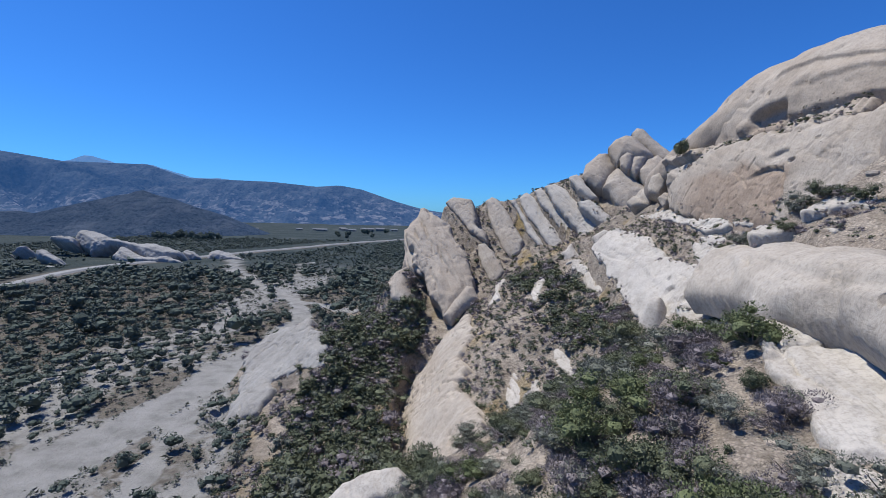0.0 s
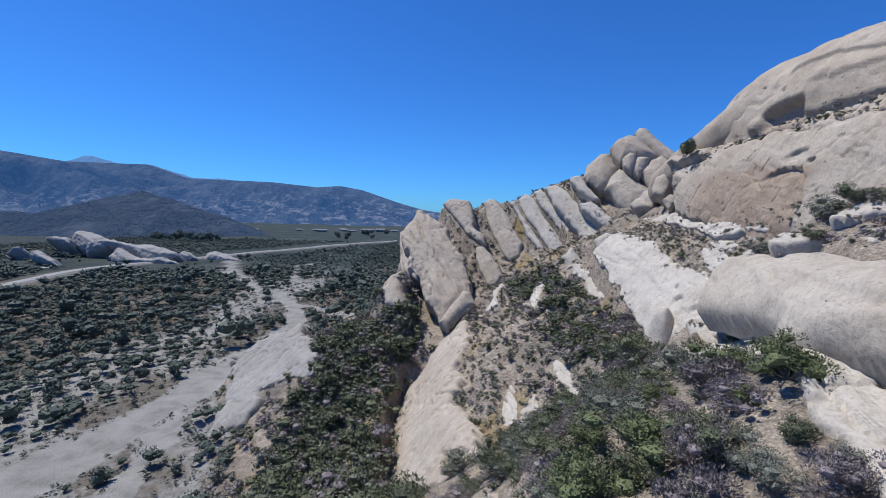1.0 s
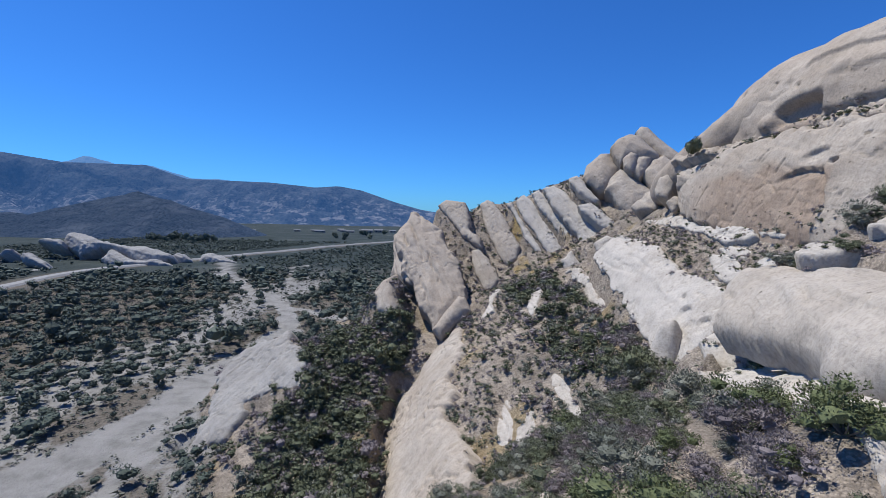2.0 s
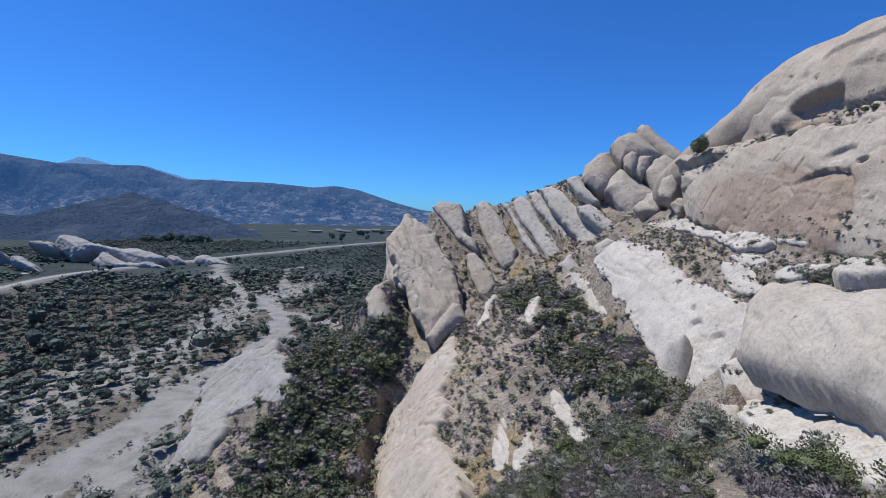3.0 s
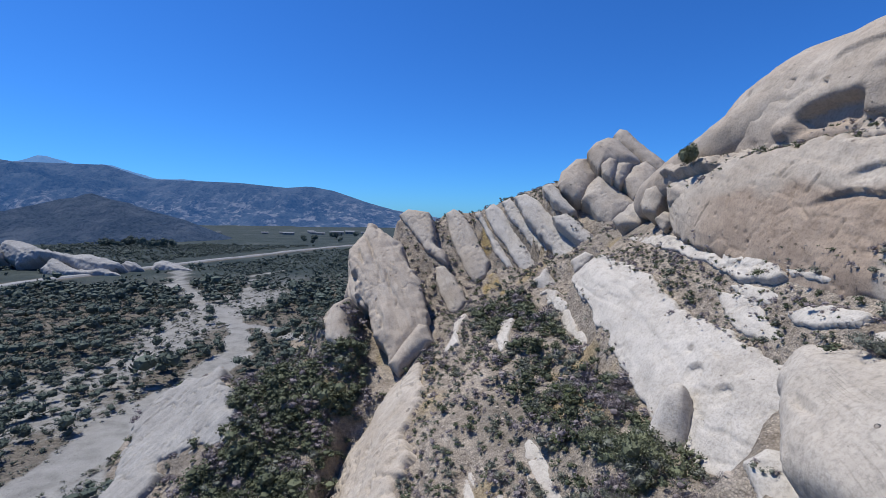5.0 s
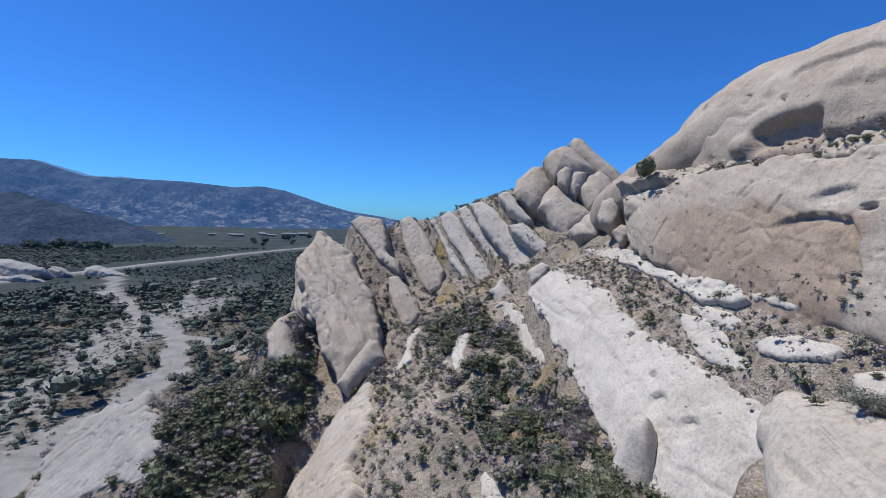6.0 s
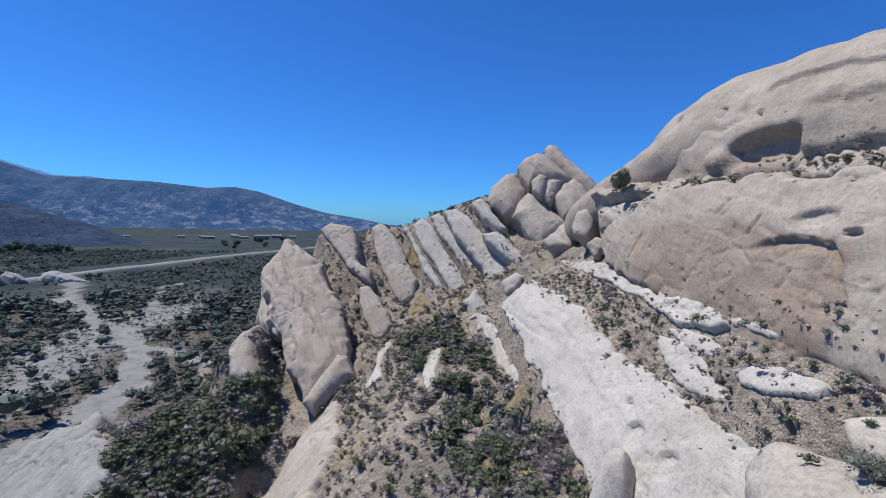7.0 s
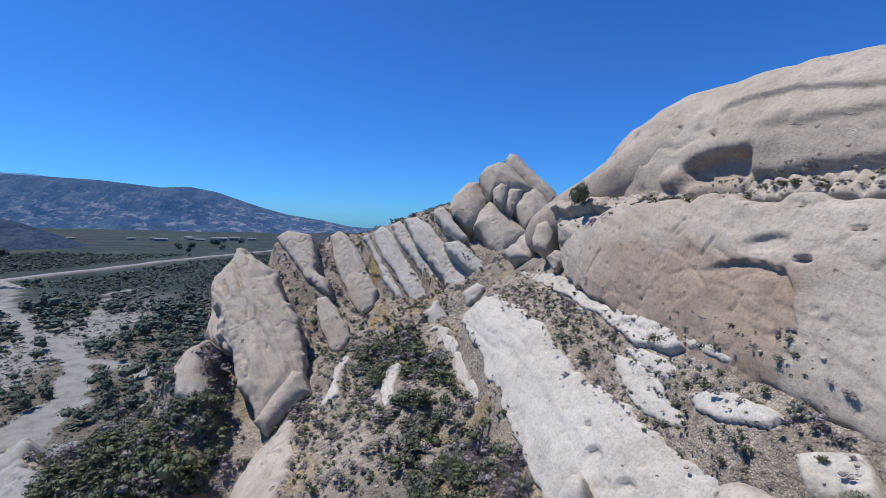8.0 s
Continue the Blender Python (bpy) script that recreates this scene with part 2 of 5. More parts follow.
def rock_points(top, foot, normal, width, thick, power=3.4, taper=0.0, rough=0.35, beds=0.14, pits=0.0, cell=0.45, seed=0, sag=0.0, flute=0.0, cracks=0.0, wave=0.0, bend=0.0, least=6, carve=None):
    """A weathered body of rock whose outer face runs from top to foot and looks along normal. taper: wider at the foot (+) or the top (-);
    flute: grooves that run down the face; cracks: joints between blocks; wave: an uneven width;
    bend: how far both ends turn down into the ground."""
    top, foot, n = Vector(top), Vector(foot), Vector(normal)
    along = foot - top
    length = along.length
    along.normalize()
    n = (n - along * n.dot(along)).normalized()
    across = along.cross(n)
    half = np.array((length / 2, width / 2, thick / 2))
    counts = [max(least, min(150, int(2 * h / cell))) for h in half]
    p, quads = box_grid(*counts)
    r = (np.abs(p) ** power).sum(1) ** (-1.0 / power)
    p = p * r[:, None] * np.abs(p).max(1)[:, None]
    u = p[:, 0].copy()
    grad = np.sign(p) * np.abs(p) ** (power - 1) / half
    grad /= np.linalg.norm(grad, axis=1)[:, None] + 1e-9
    loc = p * half
    run = np.stack([u * length / 2 + seed * 9.1, u * 0, u * 0], 1)
    loc[:, 1] *= (1 + taper * u) * (1 + wave * fbm(run, 5.0, 3, seed + 2))
    loc[:, 1] += wave * width * 0.5 * vnoise(run, 7.0, seed + 4)
    loc[:, 2] += -thick / 2 + sag * (1 - u * u) - bend * smooth(0.55, 1.0, np.abs(u))
    axes = np.array((along, across, n))
    mid = np.array((top + foot) / 2)
    out = loc @ axes + mid
    nrm = grad @ axes
    q = out + seed * 31.7
    disp = rough * (fbm(q, 7.0, 3, seed) + 0.3 * fbm(loc * (0.4, 1, 1) + seed * 3.1, 2.2, 3, seed + 3) + 0.06 * fbm(q, 0.9, 2, seed + 1))
    if flute:
        groove = fbm(loc * (0.16, 1.0, 0.6) + seed * 5.3, 2.2, 3, seed + 6)
        disp -= flute * (1 - smooth(0.0, 0.35, np.abs(groove + 0.1)))
    bed = q @ np.array((0.62, 0.04, 0.78)) + 0.5 * vnoise(q, 5.0, seed + 5)
    groove = vnoise(np.stack([bed * 0 + 3.3, bed * 0, bed], 1), 0.9, seed + 9) + 0.35 * vnoise(q, 3.0, seed + 8)
    disp -= beds * smooth(0.25, 0.7, groove)
    if cracks:
        frame_ = np.stack([q @ np.array((0.62, 0.04, 0.78)) / 2.6, q[:, 1] / 6.5, q @ np.array((0.78, 0.0, -0.62)) / 4.5], 1)
        d1, d2, _ = cells(frame_ + 0.12 * np.stack([vnoise(q, 2.0, seed + k) for k in range(3)], 1), 1.0, seed + 11)
        disp -= cracks * (1 - smooth(0.02, 0.12, d2 - d1))
    if pits:
        d, _, k = cells(q, 1.9, seed)
        disp -= pits * (1 - smooth(0.12, 0.34, d)) * (k > 0.66)
    if carve:
        disp = disp + carve(out)
    return out + nrm * disp[:, None], quads, loc + (0, 0, seed * 7.7)


def plate(at, normal, outline, thick=6.0, edge=1.2, rough=0.3, folds=0.0, grain=-60.0, slits=0.0, pits=0.0, ragged=0.4, bulge=0.0, cracks=0.0, cell=0.25, seed=0, carve=None, grow=0.0):
    """A tilted bed of rock with an outline of its own. outline: corners in metres along the strike and up the dip from the point at;
    edge: the radius of its rounded rim; grain: the turn of its flow lines from the strike, in degrees."""
    at, n = np.array(at, float), np.array(Vector(normal).normalized())
    u = np.array(Vector((0, 0, 1)).cross(Vector(n)).normalized())
    v = np.cross(n, u)
    poly = np.array(outline, float)
    lo, hi = poly.min(0) - 2 * cell - ragged, poly.max(0) + 2 * cell + ragged
    nu, nv = [int(k) + 2 for k in (hi - lo) / cell]
    gu, gv = np.meshgrid(lo[0] + np.arange(nu) * cell, lo[1] + np.arange(nv) * cell, indexing="ij")
    g = np.stack([gu.ravel(), gv.ravel()], 1)
    near, hit, inside = np.full(len(g), 1e9), g.copy(), np.zeros(len(g), bool)
    for a_, b_ in zip(poly, np.roll(poly, -1, 0)):
        d = b_ - a_
        t = np.clip(((g - a_) @ d) / (d @ d), 0, 1)
        q = a_ + t[:, None] * d
        r = np.hypot(*(g - q).T)
        hit = np.where((r < near)[:, None], q, hit)
        near = np.minimum(near, r)
        if d[1]:
            inside ^= ((a_[1] > g[:, 1]) != (b_[1] > g[:, 1])) & (g[:, 0] < d[0] * (g[:, 1] - a_[1]) / d[1] + a_[0])
    sign = np.where(inside, 1.0, -1.0)
    inward = (g - hit) * sign[:, None] / (near + 1e-9)[:, None]
    p3 = np.stack([g[:, 0], g[:, 1], g[:, 0] * 0 + seed * 17.3], 1)
    depth = grow + sign * near + ragged * (fbm(p3, 3.5, 3, seed) + 0.5 * vnoise(p3, 1.1, seed + 1))
    g = g + inward * np.where(depth < 0, -depth, 0)[:, None]
    w = np.clip(depth / edge, 0, 1)
    h = -edge * (1 - np.sqrt(np.maximum(0, 1 - (1 - w) ** 2))) + bulge * smooth(0, max(edge * 2.5, 3.0), depth)
    a_ = radians(grain)
    flow = np.stack([g[:, 0] * math.cos(a_) + g[:, 1] * math.sin(a_), -g[:, 0] * math.sin(a_) + g[:, 1] * math.cos(a_), p3[:, 2]], 1)
    flow[:, 1] += 0.7 * vnoise(flow, 6.0, seed + 2)
    relief = rough * (fbm(p3, 8.0, 3, seed + 3) + 0.4 * fbm(flow * (0.35, 1, 1), 2.4, 3, seed + 4) + 0.07 * fbm(p3, 0.9, 2, seed + 18))
    if folds:
        relief -= folds * (1 - smooth(0.0, 0.3, np.abs(fbm(flow * (0.06, 0.8, 1), 1.6, 2, seed + 5) + 0.05)))
        step = vnoise(flow * (0.1, 1, 1), 3.0, seed + 15)
        relief += 0.8 * folds * smooth(-0.1, 0.1, step)
    if slits:
        d, _, k = cells(flow * (0.22, 1.5, 1) + 0.2 * np.stack([vnoise(p3, 1.0, seed + 6)] * 3, 1), 1.5, seed + 7)
        relief -= slits * (1 - smooth(0.10, 0.24, d)) * (k > 0.74)
    if cracks:
        d1, d2, _ = cells(flow * (0.16, 0.35, 1) + 0.25 * np.stack([fbm(p3, 2.5, 3, seed + k) for k in (8, 9, 10)], 1), 1.0, seed + 11)
        relief -= cracks * (1 - smooth(0.01, 0.06, d2 - d1)) * smooth(-0.15, 0.2, vnoise(p3, 6.0, seed + 12))
    if pits:
        rows = smooth(0.1, 0.3, fbm(flow * (0.07, 1.0, 1), 1.3, 3, seed + 13))
        d, _, k = cells(flow * (0.8, 1.0, 1), 0.62, seed + 14)
        relief -= pits * (1 - smooth(0.15, 0.38, d)) * (k > 0.45) * rows
        d, _, k = cells(flow * (0.8, 1.0, 1), 1.3, seed + 16)
        relief -= 0.8 * pits * (1 - smooth(0.10, 0.24, d)) * (k > 0.9)
    h = h + relief * smooth(0.0, edge * 0.6, depth)
    h = np.where(depth <= 0, -thick, h)
    verts = at + g[:, :1] * u + g[:, 1:] * v
    if carve:
        h = h + carve(verts) * (depth > 0)
    verts = verts + h[:, None] * n
    i = (np.arange(nu - 1)[:, None] * nv + np.arange(nv - 1)[None, :]).ravel()
    quads = np.stack([i, i + nv, i + nv + 1, i + 1], 1)
    quads = quads[(depth[quads] > 0).any(1)]
    used, back = np.unique(quads, return_inverse=True)
    quads = back.reshape(quads.shape)
    verts = verts[used]
    # the underside closes the bed
    base = len(verts)
    rim = at + poly[:, :1] * u + poly[:, 1:] * v - thick * n

    k = np.arange(len(poly))
    ring = rim.mean(0) + (rim - rim.mean(0)) * 0.02
    fan = np.stack([k, k + len(poly), (k + 1) % len(poly) + len(poly), (k + 1) % len(poly)], 1) + base

    lines = np.concatenate([flow[used], np.zeros((2 * len(poly), 3))])
    return np.concatenate([verts, rim, ring]), np.concatenate([quads, fan]), lines


def rock(name, label, material, *bodies, category="rock", group="", tone=None, parts=("rock_face", "rock_lobe", "rock_flank", "rock_knob", "rock_toe")):
    """One rock made of one or more grown-together bodies, each a part of it. tone: how tan its stone is at each point."""
    shapes = [rock_points(**b) if isinstance(b, dict) else b for b in bodies]
    whole = new(name) if len(shapes) > 1 else None
    base = shapes[0][0].mean(0) * (1, 1, 0) + (0, 0, shapes[0][0][:, 2].min()) if whole else np.zeros(3)
    for (verts, quads, lines), word in zip(shapes, parts):
        ob = mesh_object(word if whole else name, verts - base, quads, material)
        ob.data.attributes.new("bedding", "FLOAT_VECTOR", "POINT").data.foreach_set("vector", lines.ravel())
        if tone:
            ob.data.attributes.new("tone", "FLOAT", "POINT").data.foreach_set("value", tone(verts))
        if whole:
            ob.parent = whole
    if whole:
        whole.location = base
    return tagged(whole or ob, label, category, group)


# ---- beds of rock: a point on each, the way it faces, its outline along the strike and up the dip ----
CAM_SIDE = (-0.35, -0.71, 0.61)
LEFT_SIDE = (-0.80, -0.05, 0.60)
# each rib: a point on it, its outline along the strike and up the dip, its stone
RIBS = (
    ((14, 120, 36.6), ((-5.7, 1.5), (-3.9, 3.4), (1.2, 2.6), (3.3, -2.1), (4.1, -5.2), (7.3, -7.6), (8.1, -9.8), (5.9, -9.2), (2.8, -6.8), (-1.4, -2.3), (-4.1, -0.5)), ROCK),
    ((18.6, 105, 22.5), ((-4.8, 7.1), (-2.8, 7.7), (1.8, 3.2), (3.6, 0.3), (2.3, -2.5), (0.4, -2.0), (-1.9, 1.3), (-3.6, 4.1)), ROCK),
    ((23.8, 116, 32.6), ((-7.0, 7.4), (-5.4, 9.1), (-3.3, 7.3), (1.6, 1.2), (5.0, -4.7), (5.2, -7.6), (3.3, -9.7), (0.5, -6.5), (-2.5, -2.2), (-5.2, 2.9)), ROCK),
    ((28, 114, 32), ((-5.2, 8.4), (-4.1, 8.8), (0.5, 1.7), (4.5, -3.0), (5.7, -5.5), (4.0, -5.1), (1.3, -1.7), (-2.2, 4.0)), WHITE),
    ((32, 114.5, 35), ((-6.5, 5.6), (-5.0, 7.6), (-3.3, 6.6), (0.5, 1.0), (5.0, -5.4), (7.3, -9.1), (4.8, -10.8), (1.7, -7.1), (-1.8, -2.0), (-5.4, 3.0)), WHITE),
    ((35, 112, 36), ((-6.8, 6.5), (-5.1, 7.6), (-0.4, 1.9), (5.7, -5.5), (8.6, -10.2), (7.3, -10.8), (3.7, -6.8), (-0.2, -2.3), (-4.6, 3.0)), WHITE),
    ((37.8, 110, 38.5), ((-6.8, 4.4), (-4.7, 5.7), (-2.0, 3.6), (3.2, -2.4), (8.8, -8.6), (8.1, -10.7), (5.8, -12.3), (3.4, -10.4), (0.6, -6.5), (-3.8, -0.8)), WHITE),
    ((40.5, 107.5, 42), ((-4.9, 2.9), (-2.9, 3.9), (-0.5, 0.7), (2.5, -3.3), (1.4, -4.3), (-1.9, -1.6)), WHITE),
    ((40.5, 104.5, 38), ((-3.0, 0.2), (-0.6, 1.1), (2.6, -2.1), (5.1, -4.8), (4.3, -6.3), (1.6, -4.7), (-1.2, -2.3)), WHITE),
    ((35, 100.5, 30), ((-1.5, -3.1), (0.2, -1.0), (2.6, -3.9), (2.0, -5.3), (0.4, -6.1), (-0.8, -4.9)), WHITE),
    ((37.8, 97, 33), ((0.6, -2.3), (2.6, -0.6), (3.9, -1.2), (2.7, -3.8), (1.6, -4.4)), WHITE),
)
LEDGES = (
    ((37.9, 57, 34.9), (-0.75, 0.11, 0.65), ((-30.4, 0.4), (-21.1, 1.9), (-13.5, 1.4), (-7.7, 0.5), (-3.3, 0.2), (0.8, 0.3), (3.7, -0.1), (5.2, -0.9), (4.3, -1.6), (1.5, -1.9), (-2.6, -1.6), (-8.0, -1.2), (-13.5, -0.8), (-21.4, -0.2))),
    ((34.6, 54.3, 30.5), (-0.78, 0.05, 0.62), ((-4.2, 2.0), (-1.7, 2.4), (0.8, 1.9), (3.6, 0.9), (5.2, 0.5), (5.6, -0.2), (4.3, -0.8), (2.1, -0.7), (-0.1, -0.2), (-2.4, 0.9))),
    ((36.0, 55.5, 32.6), (-0.78, 0.05, 0.62), ((-1.8, 0.3), (1.2, 0.8), (4.0, 0.5), (3.5, -0.3), (1.7, -0.6))),
    ((34.5, 47.3, 32.6), (-0.72, 0.2, 0.66), ((-3.3, -0.7), (-1.4, 0.4), (0.6, 0.8), (2.5, 1.0), (3.2, 0.9), (3.0, 0.1), (1.9, -0.4), (0.3, -0.8), (-1.8, -1.0))),
    ((31.8, 40.0, 33.0), (-0.6, 0.15, 0.78), ((-1.7, -0.3), (-0.8, 0.7), (0.0, 1.1), (1.2, -0.1), (0.4, -0.5), (-0.4, -1.0))),
    ((37.3, 53, 34.8), (-0.75, 0.11, 0.65), ((-1.9, 0.2), (-0.2, 0.4), (2.5, 0.1), (5.4, 0.2), (8.1, 0.7), (7.0, 0.0), (4.2, -0.6), (1.5, -0.8))),
    ((37.6, 52.5, 35.2), (-0.75, 0.11, 0.65), ((-1.2, 0.3), (1.6, 0.1), (4.7, -0.1), (7.6, 0.4), (7.7, 0.2), (4.9, -0.4), (2.0, -0.4), (-0.5, -0.0))),
    ((30.2, 33, 36.2), (-0.5, -0.2, 0.85), ((-1.0, -1.2), (-0.6, 0.8), (0.8, 1.5), (2.0, 0.8), (2.3, -0.6), (0.7, -0.6))),
    ((28.2, 31.5, 35.2), (-0.5, -0.2, 0.85), ((0.6, -1.0), (1.3, -0.4), (1.7, -1.6), (1.2, -1.9))),
    ((27.4, 36.6, 34.5), (-0.5, -0.2, 0.85), ((0.6, -1.2), (1.0, -0.1), (2.5, 0.4), (3.3, -0.3), (2.1, -0.9), (1.1, -1.6))),
)
STREAKS = (
    ((21.6, 58, 17.7), ((-3.5, 0.7), (0.4, 0.4), (2.6, -0.4), (4.1, 0.3), (6.7, -0.7), (6.2, -2.6), (3.6, -1.6), (0.4, -0.8))),
    ((19.2, 56.5, 15.9), ((-3.8, 2.1), (-1.5, 1.6), (1.7, 0.4), (3.6, 0), (3.5, -0.9), (2.2, -1.1), (-3.5, 1.3))),
    ((17.1, 56, 14.2), ((-0.1, -0.4), (-1, 1.4), (0.1, 1.4), (2.3, -0.7), (4.2, -1.9), (3.2, -2.8))),
    ((16, 58, 13.4), ((-2.5, -0.1), (-4.2, 1.6), (-0.6, 0.5), (2.2, -1.3), (1.3, -1.7))),
    ((17.4, 83, 18.8), ((-3.6, -0.3), (-9.9, 3.6), (-10.5, 5.5), (-3.8, 1.4))),
    ((22.8, 81, 21.3), ((-5.1, 1.7), (-3.5, 3.7), (1.1, 0.7), (1.9, -0.4))),
)
FACE = ((8.8, 72, 11), (-0.77, -0.05, 0.64), ((-16, 8), (-5.2, 5.7), (-2.7, 2.9), (3.9, 2.2), (6.9, 0.7), (16, 1.7), (23.6, 1.3), (23, -8.5), (9.5, -11.2), (-4, -10.8), (-12, -7.6), (-16.1, 1.8)))
SPUR_BED = ((-25.9, 86, 3.8), (-0.467, -0.354, 0.81), ((-5.6, 16.5), (-0.5, 15.2), (7.2, 13.0), (12.4, 11.1), (14.0, 8.9), (9.5, 7.6), (7.4, 5.4), (5.4, 2.9), (8.3, 0.5), (9.1, -2.4), (7.0, -6.2), (4.6, -8.1), (0.1, -3.5), (-6.6, -0.0), (-9.5, 2.0), (-11.1, 3.6), (-11.3, 7.0), (-10.3, 10.2), (-8.0, 12.6)))
SLAB = ((33.2, 57, 28.9), (-0.79, 0.0, 0.61), ((-27.5, 1.1), (-24.8, 5.1), (-17.3, 4.8), (-10.6, 3.9), (-6.9, 2.9), (-4.6, 2.0), (-2.1, 1.2), (0.3, 1.2), (2.6, 0.8), (4.9, 0.5), (6.8, 0.3), (8.4, 0.2), (11.5, 0.2), (16.5, 0.6), (17.0, -2.0), (15.0, -5.0), (11.5, -7.4), (7.5, -7.8), (4.8, -7.4), (-0.6, -6.4), (-3.8, -5.4), (-8.4, -3.8), (-15.3, -2.1), (-21.5, -0.7)))
BULGE = ((23.3, 28.8, 32.1), (-0.53, 0.2, 0.825), ((11.7, -0.8), (10.1, -0.7), (8.0, -0.8), (6.1, -1.3), (4.9, -2.2), (-2.2, -2.6), (-2.6, -3.0), (-5.3, -3.3), (-7.5, -3.7), (-8.7, -3.4), (-12.9, -1.9), (-13.6, -1.3), (-14.1, -0.4), (-14.0, 0.7), (-13.5, 1.3), (-12.4, 1.5), (-11.4, 2.0), (-10.5, 2.2), (-4.5, 3.0), (2.7, 3.3), (8, 3.2), (14, 3), (14, -0.8)))
FLOOR = ((19.2, 22.2, 29.6), (-0.30, -0.10, 0.95), ((-0.8, -0.6), (0.4, -1.9), (1.2, -2.2), (2.0, -3.0), (3.2, -4.1), (4.0, -4.9), (5.2, -6.4), (6.5, -4.5), (3.9, 3.0), (0.8, 1.4), (-0.7, 2.8), (-1.9, 2.6), (-1.8, 1.4)))
CHUNKS = (((24.8, 39.0, 27.9), ((-0.9, 0.2), (-0.3, 1.2), (0.9, 1.3), (2.2, 0.9), (3.6, -0.1), (4.4, -0.9), (4.2, -1.5), (2.0, -1.5), (1.0, -1.7), (-0.1, -1.3))), ((23.4, 36.6, 26.6), ((-1.1, 0.3), (-0.8, 0.6), (-0.0, 0.7), (0.3, -0.8), (-0.0, -1.1), (-0.6, -0.4))), ((1.6, 31, 18.2), ((-2.4, -2.7), (-2.0, -0.3), (-0.6, 1.4), (0.8, 2.3), (1.7, 2.2), (2.3, 1.1), (0.5, -1.0))))
APRON = ((24.2, 34, 27.9), (-0.34, 0.33, 0.88), ((-5.3, -0.5), (-2.3, 1.2), (-0.1, 2.0), (3.4, 3.2), (7, 4.2), (9.4, 5.2), (9.2, 3.0), (6, 1.0), (5.0, -0.6), (0.9, -2.0), (-0.6, -2.6), (-3, -2.6), (-4.7, -1.9)))
STRIP = ((32, 85, 24.4), LEFT_SIDE, ((-9.9, 1.7), (-7.2, 4.3), (-1.1, 2.8), (4.1, 0.9), (9, -0.6), (14, -2.4), (13, -3.4), (6, -1.6), (1.4, -0.9), (-3.4, 0.1)))
# how far round each bed the soil follows it, and how deep it lies below it
BEDS = [(*b, far, deep) for b, far, deep in ((FACE, 3.0, 0.5), (SPUR_BED, 2.5, 0.4), (SLAB, 3.0, 0.3), (STRIP, 1.0, 0.4), (FLOOR, 4.0, 0.12), (APRON, 3.0, 0.15))]
BEDS += [(at, CAM_SIDE, outline, 1.6, 0.8) for at, outline, _ in RIBS]
BEDS += [(*b, 3.2, 0.3) for b in LEDGES]
BEDS += [(at, (-0.5, -0.4, 0.77), outline, 2.5, 0.5) for at, outline in CHUNKS]
BEDS.append((*BULGE, 0.4, 1.6))
BEDS += [(at, (-0.55, -0.1, 0.8), outline, 2.2, 0.12) for at, outline in STREAKS]
LOW_RIB = ((-1.4, 99, 19.6), (-0.4, -0.6, 0.7), ((0, 6), (1.9, 1.9), (5.5, -3), (3, -4), (0.3, -3.2), (-2.4, -0.1), (-2.5, 3.7)))
BEDS.append((*LOW_RIB, 3.0, 0.4))


def bedded(x, y, z):
    """The soil's height z, brought to lie just under the beds of rock."""
    under = np.full(len(x), 1e9)
    for at, normal, outline, far, deep in BEDS:
        n = Vector(normal).normalized()
        u = Vector((0, 0, 1)).cross(n).normalized()
        v = n.cross(u)
        reach = max(math.hypot(*c) for c in outline) + far
        k = np.nonzero(np.hypot(x - at[0], y - at[1]) < reach)[0]
        if not len(k):
            continue
        dx, dy = x[k] - at[0], y[k] - at[1]
        dz = -(n.x * dx + n.y * dy) / n.z
        pu, pv = dx * u.x + dy * u.y, dx * v.x + dy * v.y + dz * v.z
        near, inside = np.full(len(k), 1e9), np.zeros(len(k), bool)
        for (ax, ay), (bx, by) in zip(outline, outline[1:] + outline[:1]):
            ex, ey = bx - ax, by - ay
            t = np.clip(((pu - ax) * ex + (pv - ay) * ey) / (ex * ex + ey * ey), 0, 1)
            near = np.minimum(near, np.hypot(pu - ax - t * ex, pv - ay - t * ey))
            if ey:
                inside ^= ((ay > pv) != (by > pv)) & (pu < ex * (pv - ay) / ey + ax)
        w = np.where(inside, 1.0, smooth(far, 0.0, near))
        level = at[2] + dz
        lies = np.clip(z[k], level - deep * 1.6 - 0.2, level - deep * np.where(inside, 1.0 + smooth(0, 1.2, near), 0.7))
        z[k] = z[k] * (1 - w) + lies * w
        under[k] = np.minimum(under[k], np.where(inside, level - deep * (1.0 + smooth(0, 1.2, near)), 1e9))
    return np.minimum(z, under)


# ---- ground ----
SECTIONS = []


def section(y, *knots):
    """The soil's height across the ridge at one y: knots of x and z."""
    SECTIONS.append((y, [k[0] for k in knots], [k[1] for k in knots]))


